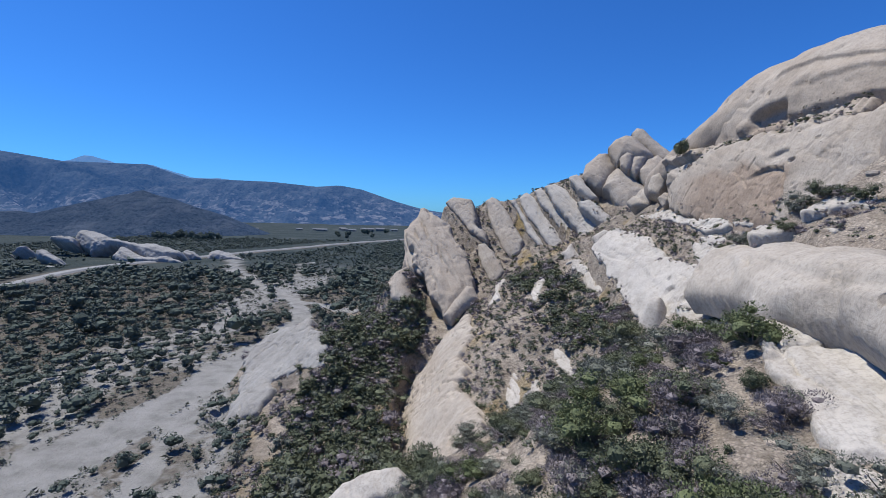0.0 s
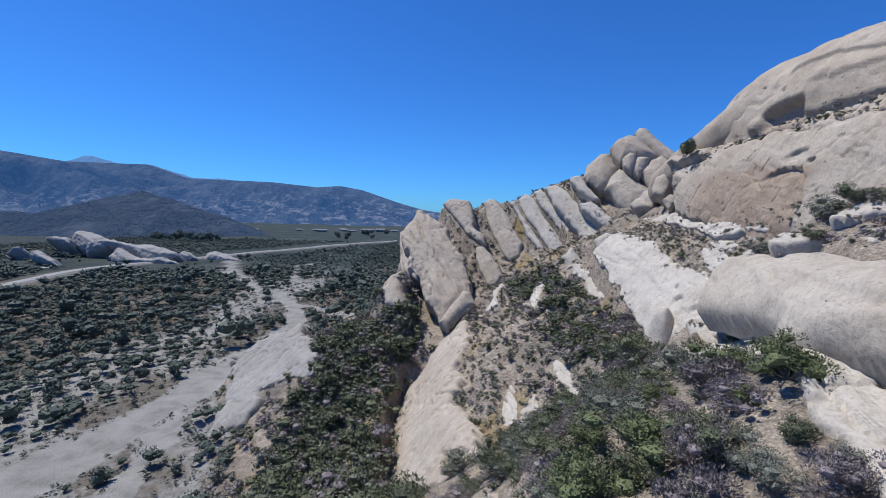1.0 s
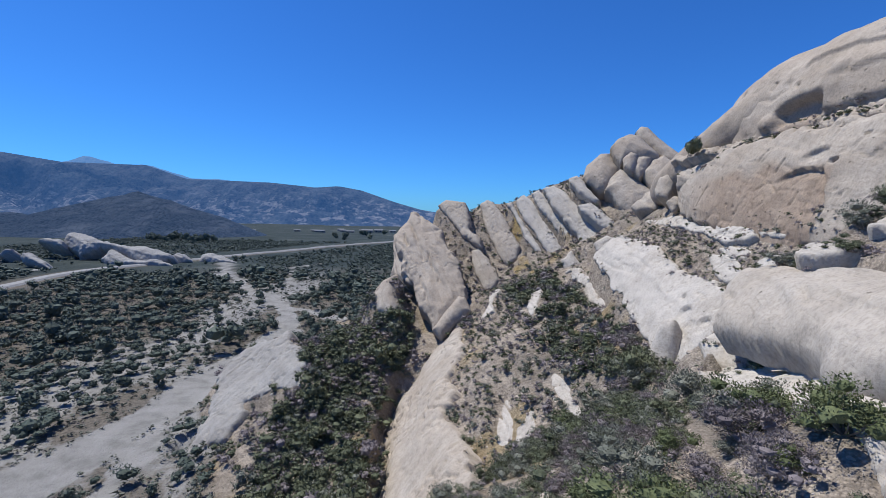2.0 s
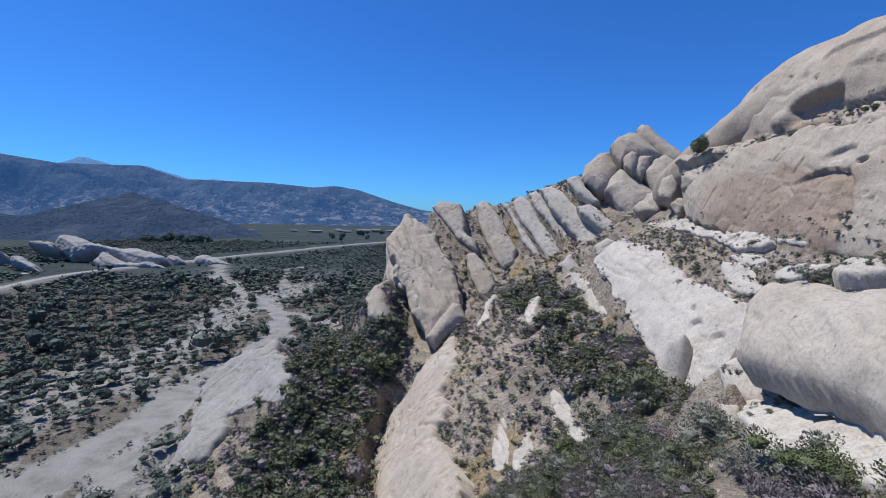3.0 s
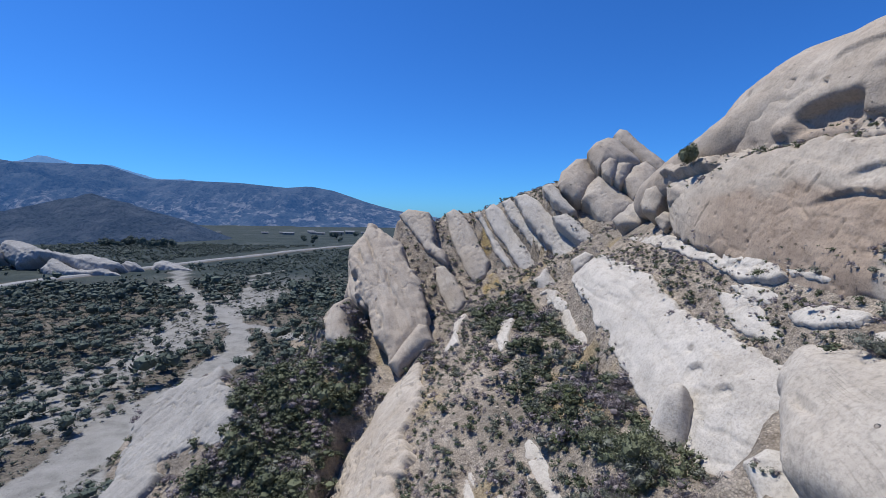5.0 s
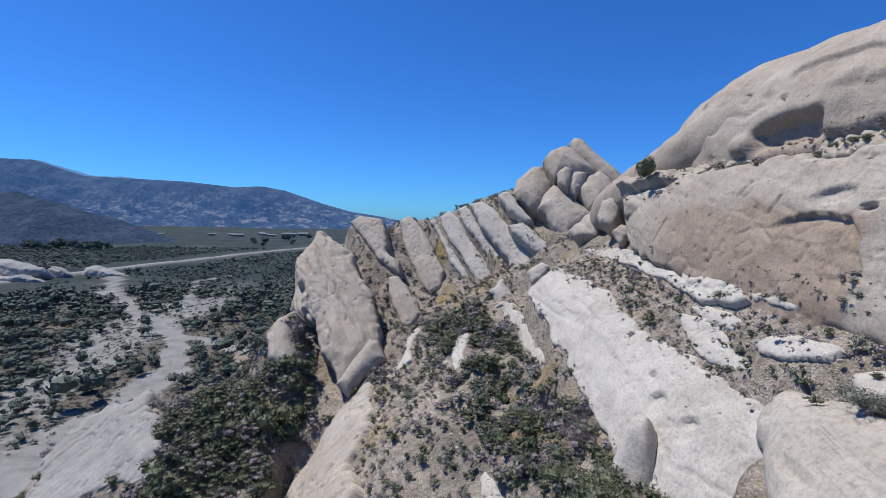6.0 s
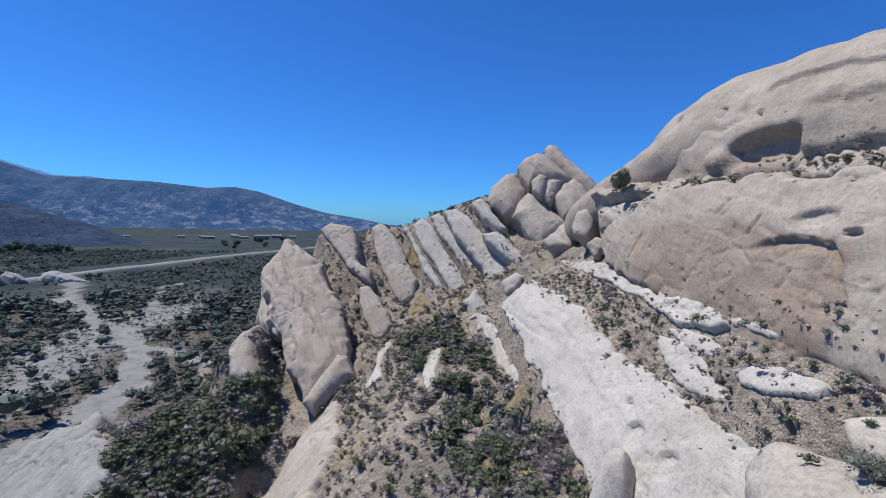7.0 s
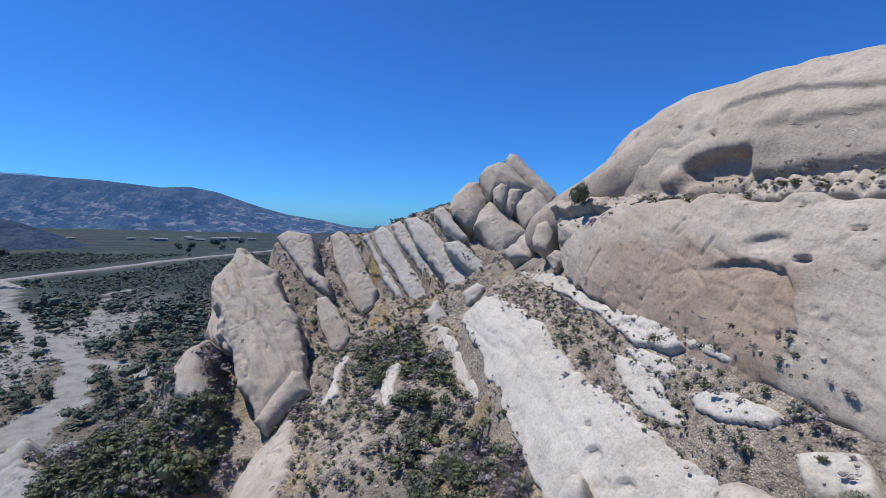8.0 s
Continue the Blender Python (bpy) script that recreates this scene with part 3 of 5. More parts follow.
section(-60, (-60, 0), (-30, 0), (-12, 5), (0, 14), (12, 22), (25, 30), (40, 40), (70, 50))
section(10, (-45, 0), (-28, 0.5), (-10, 7), (0, 17), (6, 22.5), (10, 26), (14, 28.2), (18, 29.6), (24, 31.5), (30, 34), (40, 39), (70, 50))
section(22, (-42, 0), (-28, 0.5), (-12, 6), (0, 16.5), (5, 20.6), (8, 23.4), (11, 25.5), (13, 26.9), (15, 27.8), (18.5, 29.0), (21, 29.9), (22.5, 31.6), (24.5, 33.2), (27, 34.8), (30, 36.2), (34, 38.8), (39, 42), (45, 45), (70, 50))
section(28, (-42, 0), (-28, 0.5), (-12, 5), (0, 15.5), (2, 17.3), (5, 19.4), (8, 21.6), (12, 24.4), (15, 26.6), (18.5, 28.1), (22, 29.4), (24, 31.4), (26, 33.4), (27.5, 34.6), (30, 36), (33, 38), (37, 41), (45, 45), (70, 50))
section(34, (-42, 0), (-27, 0.4), (-12, 4), (0, 13), (3, 15.2), (8, 18.8), (13, 21.8), (18, 24.6), (22, 26.2), (24, 27.9), (25.5, 30.9), (27, 33.6), (30, 35.8), (33, 37.6), (37, 40), (45, 44), (70, 50))
section(40, (-42, 0), (-26, 0.3), (-12, 3), (-4, 6), (0, 10.5), (3, 13), (8.5, 16.3), (14, 19), (18.6, 21.8), (22, 23.8), (24, 25.4), (25.5, 28), (27.5, 31.4), (29, 32.4), (32.7, 33.2), (36, 34.6), (38.5, 36), (45, 41), (70, 50))
section(44, (-42, 0), (-26, 0.3), (-12, 2.7), (-4, 5.2), (0, 8.2), (3, 10), (8.5, 12.9), (14, 17.2), (18.6, 20), (22, 21.6), (24, 22.6), (26, 23.8), (28, 25.4), (30, 27.3), (32, 29.3), (34, 31.4), (36, 33.6), (38.5, 35.6), (45, 41), (70, 50))
section(52, (-40, 0), (-24, 0.3), (-14, 2), (-5, 3.5), (2, 3.8), (8, 5.0), (12.2, 10.6), (15, 13.6), (20, 17.6), (26, 21.3), (30, 23.9), (33, 27.8), (35, 30.6), (36.6, 33.0), (39, 35), (45, 41), (70, 50))
section(66, (-40, 0), (-24, 0.4), (-12, 2.6), (-3, 3.8), (3.5, 3.8), (9, 6.2), (12.5, 12.4), (15, 15.2), (20, 17.6), (26, 21), (31, 22.6), (35, 28.4), (36.8, 32.3), (39.5, 34.9), (44, 40), (70, 50))
section(80, (-40, 0), (-28, 0.3), (-22, 1), (-12, 7.6), (-4, 6.8), (3, 6.4), (8.5, 8.4), (12.5, 14.2), (14.5, 16.6), (22, 20.2), (31, 23), (36, 28), (38.5, 32.8), (41.5, 36.6), (46, 40), (55, 42), (75, 42))
section(92, (-42, 0), (-34, 0.3), (-25, 2.4), (-14, 12), (-8, 13), (0, 13), (4, 11.8), (9, 12.4), (13, 16.6), (15, 17.8), (22, 21.6), (32, 24.5), (37, 27.5), (43, 34), (55, 40), (75, 40))
section(104, (-42, 0), (-34, 0.3), (-22, 2.5), (-12, 9), (-4, 15), (2, 18), (10, 19), (18, 21), (25, 23), (33, 27.2), (40, 33), (46, 39), (56, 42), (75, 38))
section(113, (-40, 0), (-22, 1.2), (-10, 7.5), (-2, 16), (4, 23), (12, 26.6), (20, 27), (28, 28.4), (35, 33.2), (41, 40.5), (50, 45), (60, 43), (80, 38))
section(122, (-40, 0), (-20, 0.8), (-7, 7), (1, 19), (6, 31), (12, 35.2), (16, 35.6), (22, 34.8), (28, 35), (33, 37.4), (38, 42.2), (46, 47), (52, 48), (60, 45), (80, 38))
section(129, (-40, 0), (-20, 0.5), (-6, 6), (3, 20), (10, 31.5), (20, 38.4), (30, 40.4), (37, 42.5), (45, 45.5), (52, 46), (60, 43), (80, 36))
section(150, (-50, 0), (-25, 0), (0, 7), (15, 19), (30, 27), (50, 38), (80, 42))
section(215, (-60, 0), (-20, 0), (15, 0.5), (50, 6), (90, 18))
section(320, (-60, 0), (0, 0), (60, 0), (120, 4))


def soil(x, y):
    """The ground's height at arrays x, y."""
    x, y = np.asarray(x, float), np.asarray(y, float)
    ys = np.array([s[0] for s in SECTIONS], float)
    rows = np.array([np.interp(x, s[1], s[2]) for s in SECTIONS])
    k = np.clip(np.searchsorted(ys, y) - 1, 0, len(ys) - 2)
    t = np.clip((y - ys[k]) / (ys[k + 1] - ys[k]), 0, 1)
    i = np.arange(len(x))
    return rows[k, i] * (1 - t) + rows[k + 1, i] * t


def height(x, y):
    x, y = np.asarray(x, float).ravel(), np.asarray(y, float).ravel()
    z = sum(soil(x + dx, y + dy) for dx, dy in ((0, 0), (1.2, 0), (-1.2, 0), (0, 1.5), (0, -1.5))) / 5
    p = np.stack([x, y, x * 0], 1)
    slope = smooth(0.5, 6.0, z)
    z = z + slope * (0.9 * fbm(p, 9.0, 4, 41) + 0.25 * fbm(p, 1.8, 3, 42))
    z = bedded(x, y, z)
    z = z + 0.35 * fbm(p, 30.0, 3, 43) * smooth(60, 0, z) - 0.013 * np.maximum(0, np.hypot(x, y) - 500)
    return z


def spaced(parts):
    """Grid lines: (from, to, step) runs joined end to end."""
    out = [parts[0][0]]
    for a, b, step in parts:
        n = max(1, round((b - a) / step))
        out += list(a + (b - a) * (np.arange(n) + 1) / n)
    return np.array(out)


ROAD = ((-160, 150), (-166, 190), (-173, 225), (-177, 250), (-168, 290), (-136, 370), (-117, 416), (-96, 475), (-55, 572), (-8, 680), (60, 840), (150, 1040))
CHANNELS = (
    (5.6, ((-47, 35), (-45, 61), (-42, 74), (-38, 88), (-36, 108), (-34, 125), (-33, 144))),
    (1.8, ((-29, 40), (-30, 61), (-32, 71), (-37, 89))),
    (3.2, ((-33, 144), (-38, 162), (-44, 180), (-52, 192), (-57, 199), (-73, 219), (-88, 246), (-104, 262))),
    (4.2, ((-98, 256), (-108, 280), (-126, 320))),
    (2.8, ((-44, 180), (-36, 176), (-24, 163), (-18, 156))),
    (1.5, ((-50, 192), (-54, 203), (-48, 221), (-61, 240), (-70, 278), (-75, 300), (-62, 330))),
    (1.2, ((-52, 135), (-60, 160), (-62, 185))),
)


def near_line(x, y, pts):
    best = np.full(len(x), 1e9)
    for (ax, ay), (bx, by) in zip(pts, pts[1:]):
        dx, dy = bx - ax, by - ay
        t = np.clip(((x - ax) * dx + (y - ay) * dy) / (dx * dx + dy * dy), 0, 1)
        best = np.minimum(best, np.hypot(x - ax - t * dx, y - ay - t * dy))
    return best


def sandiness(x, y):
    """1 in the bare wash, less where brush stands on it."""
    p = np.stack([x, y, x * 0], 1)
    s = np.zeros(len(x))
    for w, pts in CHANNELS:
        d = near_line(x, y, pts) + 1.5 * vnoise(p, 7.0, 77)
        s = np.maximum(s, 1 - smooth(w * 0.6, w * 1.3, d))
    return s


gx = spaced(((-4600, -900, 370), (-900, -260, 40), (-260, -60, 5), (-60, -30, 1.2), (-30, 50, 0.45), (50, 90, 2.5), (90, 400, 40), (400, 4600, 420)))
gy = spaced(((-4500, -300, 420), (-300, -20, 20), (-20, 8, 1.5), (8, 132, 0.5), (132, 220, 2.2), (220, 420, 5), (420, 1000, 40), (1000, 4900, 300)))
X, Y = np.meshgrid(gx, gy, indexing="ij")
X, Y = X.ravel(), Y.ravel()
Z = height(X, Y)
i = (np.arange(len(gx) - 1)[:, None] * len(gy) + np.arange(len(gy) - 1)[None, :]).ravel()
ground = mesh_object("ground", np.stack([X, Y, Z], 1), np.stack([i, i + len(gy), i + len(gy) + 1, i + 1], 1), GROUND)
tagged(ground, "dry rocky hillside above a pale sandy wash", "ground", kind="structure")
P = np.stack([X, Y, X * 0], 1)
flat = 1 - smooth(0.6, 2.6, Z)
sand = np.maximum(sandiness(X, Y), flat * (0.66 + 0.36 * fbm(P, 22, 4, 51) - 0.45 * smooth(-50, -38, X) * (Y > 125) - 0.5 * smooth(-60, -84, X) * smooth(60, 110, Y)) * smooth(520, 240, Y))
dry = smooth(0.3, 0.9, fbm(P, 7, 4, 52)) * 0.5 * (1 - flat)
dry = np.maximum(dry, 0.85 * smooth(0.0, 0.5, fbm(P, 4, 3, 55)) * (np.abs(X - 26.8) < 1.6) * (Y > 100) * (Y < 128))
litter = np.maximum(flat * 0.95, 0.55 * smooth(0.1, 0.9, fbm(P, 11, 4, 53)))
far_scrub = smooth(215, 330, np.hypot(X, Y)) * smooth(4, 9, near_line(X, Y, ROAD)) * (1 - sandiness(X, Y))
ground.data.attributes.new("scrub", "FLOAT", "POINT").data.foreach_set("value", far_scrub)
ledgy = (X > 26) & (X < 42) & (Y > 18) & (Y < 96) & ((X > 31) | (Y < 44))
dry = np.where(ledgy, dry * 0.2, dry)
litter = np.where(ledgy, litter * 0.1, litter)
paint = ground.data.color_attributes.new("cover", "FLOAT_COLOR", "POINT")
paint.data.foreach_set("color", np.stack([np.clip(sand, 0, 1), dry, np.clip(litter, 0, 1), X * 0 + 1], 1).ravel())


# ---- rocks ----
# ribs on the far end of the ridge, from its foot to its crest
def creases(p):
    """Slits and creases that run down the flatiron."""
    x, z = p[:, 0] + 0.3 * vnoise(p, 1.5, 97), p[:, 2] + 0.3 * vnoise(p, 1.5, 98)
    out = 0
    for x0, z0, half, deep in ((2.6, 29.5, 1.6, 0.7), (2.2, 26.3, 1.3, 0.6), (4.4, 31.0, 3.6, 0.45), (8.0, 25.5, 2.4, 0.5), (7.0, 20.5, 1.8, 0.5), (9.4, 23.4, 1.5, 0.4), (6.0, 27.2, 2.2, 0.4), (3.4, 24.0, 1.6, 0.5), (5.4, 34.0, 2.0, 0.3)):
        run, side = (x - x0) * 0.42 - (z - z0) * 0.9, (x - x0) * 0.9 + (z - z0) * 0.42
        out = out - deep * smooth(0.45, 0.0, np.abs(side)) * smooth(half, half * 0.4, np.abs(run)) + 0.5 * deep * smooth(1.4, 0.4, np.abs(side - 0.9)) * smooth(half * 1.3, half * 0.4, np.abs(run))
    return out


rock("rock_fin", "tall pale sandstone flatiron with hollows along its flank", TAN,
     plate((6.8, 108, 29), (-0.22, -0.63, 0.75), ((-7.3, 11.5), (-4.7, 10.9), (1.5, 5.3), (7.3, -2.7), (10.9, -10.1), (11.6, -13.7), (7.8, -20.3), (3.4, -16.5), (-1.5, -8.7), (-6, -2.6), (-7.9, 3.2)), 9, 1.2, 0.3, 0.2, -52, 0.2, 0.18, 0.6, 0.7, 0.15, 0.18, 1, carve=creases),
     plate((10.3, 98.6, 22.2), (-0.3, -0.85, 0.43), ((-3.1, -1.5), (-1.8, 1.6), (0.2, 2.7), (3.5, -1), (4.7, -3.1), (2.8, -6), (-0.1, -8.3), (-3.4, -5.3)), 7, 1.9, 0.2, 0.12, -60, 0.2, 0.1, 0.15, 0.8, 0, 0.22, 2),
     plate((2.6, 108, 26), (-0.8, -0.35, 0.48), ((-14, 9.6), (-6.2, 4.6), (5.8, -3.1), (5.9, -4.8), (-3.9, -5.3), (-7.5, -0.9), (-14.5, 4)), 7, 2.0, 0.5, 0.35, -30, 0.5, 0.1, 0.3, 0.4, 0, 0.26, 3))
rock("rock_fin", "low rounded sandstone rib at the foot of the ridge", ROCK,
     plate(*LOW_RIB, 6, 1.4, 0.35, 0.25, -60, 0.2, 0.1, 0.3, 0.5, 0, 0.25, 4))
for k, (at, outline, stone) in enumerate(RIBS):
    rock("rock_fin", "long pale sandstone rib standing out of the brushy slope", stone,
         plate(at, CAM_SIDE, outline, 6, 0.9, 0.18, 0.14, -54, 0.3, 0.2, 0.3, 0.3, 0.15, 0.22, 10 + k, grow=0.15), group="ribs of the ridge")

# blocks piled on the high point
BLOCKS = (
    ((43, 110, 47.3), ((-2.8, -3.2), (-2.5, 0.2), (0.1, 3.6), (2.2, 3.5), (4.5, -0.8), (3.9, -3.9), (2.1, -7.1), (0.4, -6.6), (-1.9, -4.6)), TAN),
    ((47.5, 109, 53), ((-2.2, -2.2), (-1.1, 0.0), (1.3, 1.4), (3.2, 0.7), (6.9, -4.3), (7.3, -5.6), (4.7, -6.2), (2.3, -6.0), (0.1, -7.4), (-1.3, -4.8)), TAN),
    ((53, 112, 57), ((-1.3, -2.6), (-0.4, -0.9), (1.3, -1.5), (4.9, -6.5), (7.9, -9.9), (9.3, -13.0), (7.3, -13.8), (4.4, -10.8), (1.6, -7.3), (-0.7, -4.5)), TAN),
    ((46.5, 106.5, 50), ((0.4, -2.5), (1.7, -0.7), (3.1, -1.5), (2.9, -4.1), (2.3, -6.0), (0.8, -4.6)), TAN),
    ((48.6, 106, 49.5), ((0.7, -1.2), (3.9, -1.4), (2.5, -5.4), (1.7, -6.9), (0.0, -5.3)), TAN),
    ((51, 103.5, 47.8), ((-1.6, -3.2), (0.4, 0.5), (2.6, 1.7), (4.5, -0.4), (5.6, -3.3), (5.0, -5.4), (2.4, -7.7), (0.7, -7.3)), TAN),
    ((45.5, 103.5, 42.8), ((-3.1, -1.1), (-2.2, 2.2), (-0.6, 4.7), (1.3, 3.8), (3.2, 1.4), (6.5, -2.1), (6.1, -3.9), (2.3, -7.5), (-0.1, -5.1), (-1.5, -2.7)), ROCK),
    ((45.5, 100.5, 40.5), ((0.9, -4.9), (5.5, 0.0), (7.4, 0.3), (7.1, -3.6), (4.8, -6.5), (1.6, -6.7)), ROCK),
)
for k, (at, outline, stone) in enumerate(BLOCKS):
    small = len(outline) < 7
    rock("boulder", "big rounded sandstone block tilted on the ridge top", stone,
         plate(at, CAM_SIDE, outline, 5 if small else 8, 1.0 if small else 1.9, 0.16, 0.1, -50, 0.15, 0.14, 0.12, 0.7, 0.1, 0.2, 30 + k, grow=0.15), group="piled blocks")

rock("boulder", "long tilted sandstone boulder leaning in the gully", TAN,
     plate((13.4, 91.2, 19.6), (-0.25, -0.78, 0.57), ((-1.2, 2.3), (0.2, 2.1), (1.8, -0.5), (-0.7, -3.2), (-2.7, -6.3), (-4.9, -4.6), (-2.9, -0.7)), 3.6, 1.5, 0.16, 0.08, -45, 0.2, 0.08, 0.1, 0.3, 0, 0.18, 40))

# dip slopes above the gully
rock("rock_slab", "steep white sandstone face above the brushy gully", ROCK,
     plate(*FACE, 6, 0.7, 0.28, 0.15, -72, 0.4, 0.2, 0.9, 0.5, 0.4, 0.24, 50))
rock("rock_slab", "bare pale rock spur running down to the wash", SPUR,
     plate(*SPUR_BED, 6, 0.9, 0.36, 0.12, -84, 0.4, 0.12, 1.0, 0.3, 0.35, 0.24, 51))
def hollows(p):
    """Two scooped hollows low on the slab."""
    out = 0
    for y0, z0, size in ((53.2, 26.5, 0.8), (50.0, 26.3, 0.7), (55.2, 27.8, 0.3)):
        d = np.hypot((p[:, 1] - y0) / 1.1, p[:, 2] - z0) / size
        out = out - 0.4 * smooth(1.0, 0.86, d) * smooth(-1.2, 0.6, (p[:, 2] - z0) / size)
    return out


rock("rock_slab", "broad white sandstone dip slope with scattered pits", WHITE,
     plate(*SLAB, 5, 0.4, 0.26, 0.12, -8, 0.2, 0.22, 0.5, 0.3, 0.14, 0.18, 52, carve=hollows, grow=0.45))
rock("rock_slab", "thin white rock strip beside the brush", WHITE,
     plate(*STRIP, 3, 0.5, 0.35, 0.1, -12, 0.2, 0.15, 1.0, 0, 0.2, 0.2, 53))
rock("rock_slab", "great bulging pale sandstone bed with an undercut lower edge", BEDDED,
     plate(*BULGE, 2.1, 1.2, 0.22, 0.14, -3, 0.25, 0.16, 0.35, 0.7, 0.12, 0.17, 54))
rock("rock_slab", "smooth white rock floor beside the brush", WHITE,
     plate(*FLOOR, 2.0, 0.25, 0.16, 0.1, -40, 0.2, 0.1, 0.5, 0.1, 0.35, 0.14, 55))
rock("rock_slab", "smooth white rock apron under the great bed", WHITE,
     plate(*APRON, 2.0, 0.3, 0.3, 0.16, -60, 0.2, 0.1, 0.4, 0.1, 0.3, 0.14, 59))
for k, (at, outline) in enumerate(CHUNKS):
    rock("boulder", "broken white sandstone block beside the brush", WHITE,
         plate(at, (-0.5, -0.4, 0.77), outline, 1.8, 0.5, 0.12, 0.1, -30, 0.1, 0.1, 0.12, 0.2, 0.1, 0.12, 56 + k), group="broken blocks")
for k, (at, normal, outline) in enumerate(LEDGES):
    rock("rock_ledge", "narrow pale sandstone ledge below the cliff", WHITE,
         plate(at, normal, outline, 1.4, 0.3, 0.16, 0.12, -10, 0.3, 0.15, 0.35, 0.1, 0.25, 0.17, 60 + k), group="ledges below the cliff")


def alcove(p):
    """A spalled hollow in the cliff with an arched brow, a rough scar over it and a few cracks."""
    y, z = p[:, 1] + np.interp(p[:, 1], (44, 60), (1.0, 0.0)) + 0.12 * vnoise(p, 0.9, 91), p[:, 2] + 0.10 * vnoise(p, 0.8, 90)
    brow = 40.0 - 0.09 * np.abs(y - 49.6) ** 1.8
    side = 45.9 + 0.42 * np.maximum(0, z - 36.3) + 0.1 * np.maximum(0, z - 38.6) ** 2
    within = smooth(0.0, 0.14, brow - z) * smooth(side, side + 0.18, y)
    deep = within * smooth(35.2, 37.5, z) * smooth(53.2, 50.5, y) * (0.18 + 0.27 * smooth(brow - 1.2, brow - 0.1, z))
    scar = smooth(1.0, 0.5, np.hypot((y - 49.0 + 0.7 * (z - 41)) / 1.5, (z - 41.0) / 0.7)) * smooth(-0.05, 0.1, z - brow)
    edge = smooth(0.22, 0.0, np.abs(y - side)) * smooth(35.6, 36.8, z) * smooth(40.0, 39.2, z)
    holes = smooth(1.0, 0.6, np.hypot((y - 46.6) / 0.5, (z - 40.2) / 0.26)) + 0.7 * smooth(1.0, 0.5, np.hypot((y - 44.6) / 0.6, (z - 41.9) / 0.15))
    out = -deep - 0.35 * scar - 0.4 * edge - 0.6 * holes
    for ya, za, yb, zb in ((62.1, 40.1, 61.6, 38.7), (54.5, 40.5, 54.3, 39.3), (55.9, 42.5, 56.3, 41.4), (52.7, 41.1, 53.2, 40.0), (49.6, 37.9, 49.9, 36.9), (65.5, 39.4, 66.4, 37.2), (53.4, 39.0, 52.4, 38.2)):
        t = np.clip(((y - ya) * (yb - ya) + (z - za) * (zb - za)) / ((yb - ya) ** 2 + (zb - za) ** 2), 0, 1)
        out = out - 0.22 * smooth(0.16, 0.03, np.hypot(y - ya - t * (yb - ya), z - za - t * (zb - za)))
    return out


def spalled(p):
    y, z = p[:, 1] + np.interp(p[:, 1], (44, 60), (1.0, 0.0)), p[:, 2]
    brow = 40.4 - 0.06 * np.maximum(0, 49.5 - y) ** 2 + 0.8 * vnoise(p, 3.0, 92)
    return 0.9 * smooth(-0.6, 0.6, brow - z) * smooth(46.1, 46.5, y + 0.2 * vnoise(p, 1.3, 95)) * smooth(72, 61, y)


rock("rock_cliff", "massive sandstone wall with a tan spalled alcove", ROCK,
     plate((38.9, 54.5, 39.9), (-0.945, 0.125, 0.29), ((-24.2, 2.5), (-12.0, 4.4), (-3.1, 4.5), (2.1, 4.2), (4.1, 3.7), (6.0, 4.1), (11.7, 4.0), (19.4, 4.0), (19.7, -6.8), (9.7, -6.8), (2.1, -7.0), (-3.5, -6.1), (-10.2, -5.1), (-17.4, -4.2)), 12, 0.8, 0.2, 0.06, -14, 0.1, 0.14, 0.5, 0.4, 0.1, 0.15, 70, carve=alcove),
     plate((41.6, 80, 41.4), (-0.75, -0.5, 0.4), ((-0.8, -1.5), (-0.7, 0.8), (1.2, 2.1), (1.9, 0.8), (1.7, -2.9), (-0.2, -2.5)), 5, 1.0, 0.3, 0.15, -60, 0.2, 0.1, 0.3, 0.3, 0, 0.16, 74),
     plate((41.2, 72.5, 40.6), (-0.9, -0.25, 0.3), ((-2.2, -0.7), (-2.4, 1.7), (1.1, 3), (5, 2.9), (6, 1.1), (4, -1.3), (0.3, -1.6)), 5, 1.5, 0.35, 0.2, -20, 0.3, 0.2, 0.4, 0.3, 0, 0.18, 75),
     plate((40.4, 76, 37), (-0.8, -0.4, 0.4), ((-0.5, 1.2), (0.5, 2.4), (1.8, 2.2), (2.4, 0.9), (1.3, -0.6)), 3, 0.8, 0.2, 0.1, -20, 0.1, 0.1, 0.2, 0.2, 0, 0.14, 76),
     plate((42.5, 90, 38.5), (-0.7, -0.4, 0.6), ((-0.9, -1), (1.9, 3.4), (5, 1.6), (4, -1.5), (0.9, -2.2)), 4, 0.8, 0.3, 0.2, -30, 0.2, 0.1, 0.3, 0.2, 0, 0.16, 77), tone=spalled)


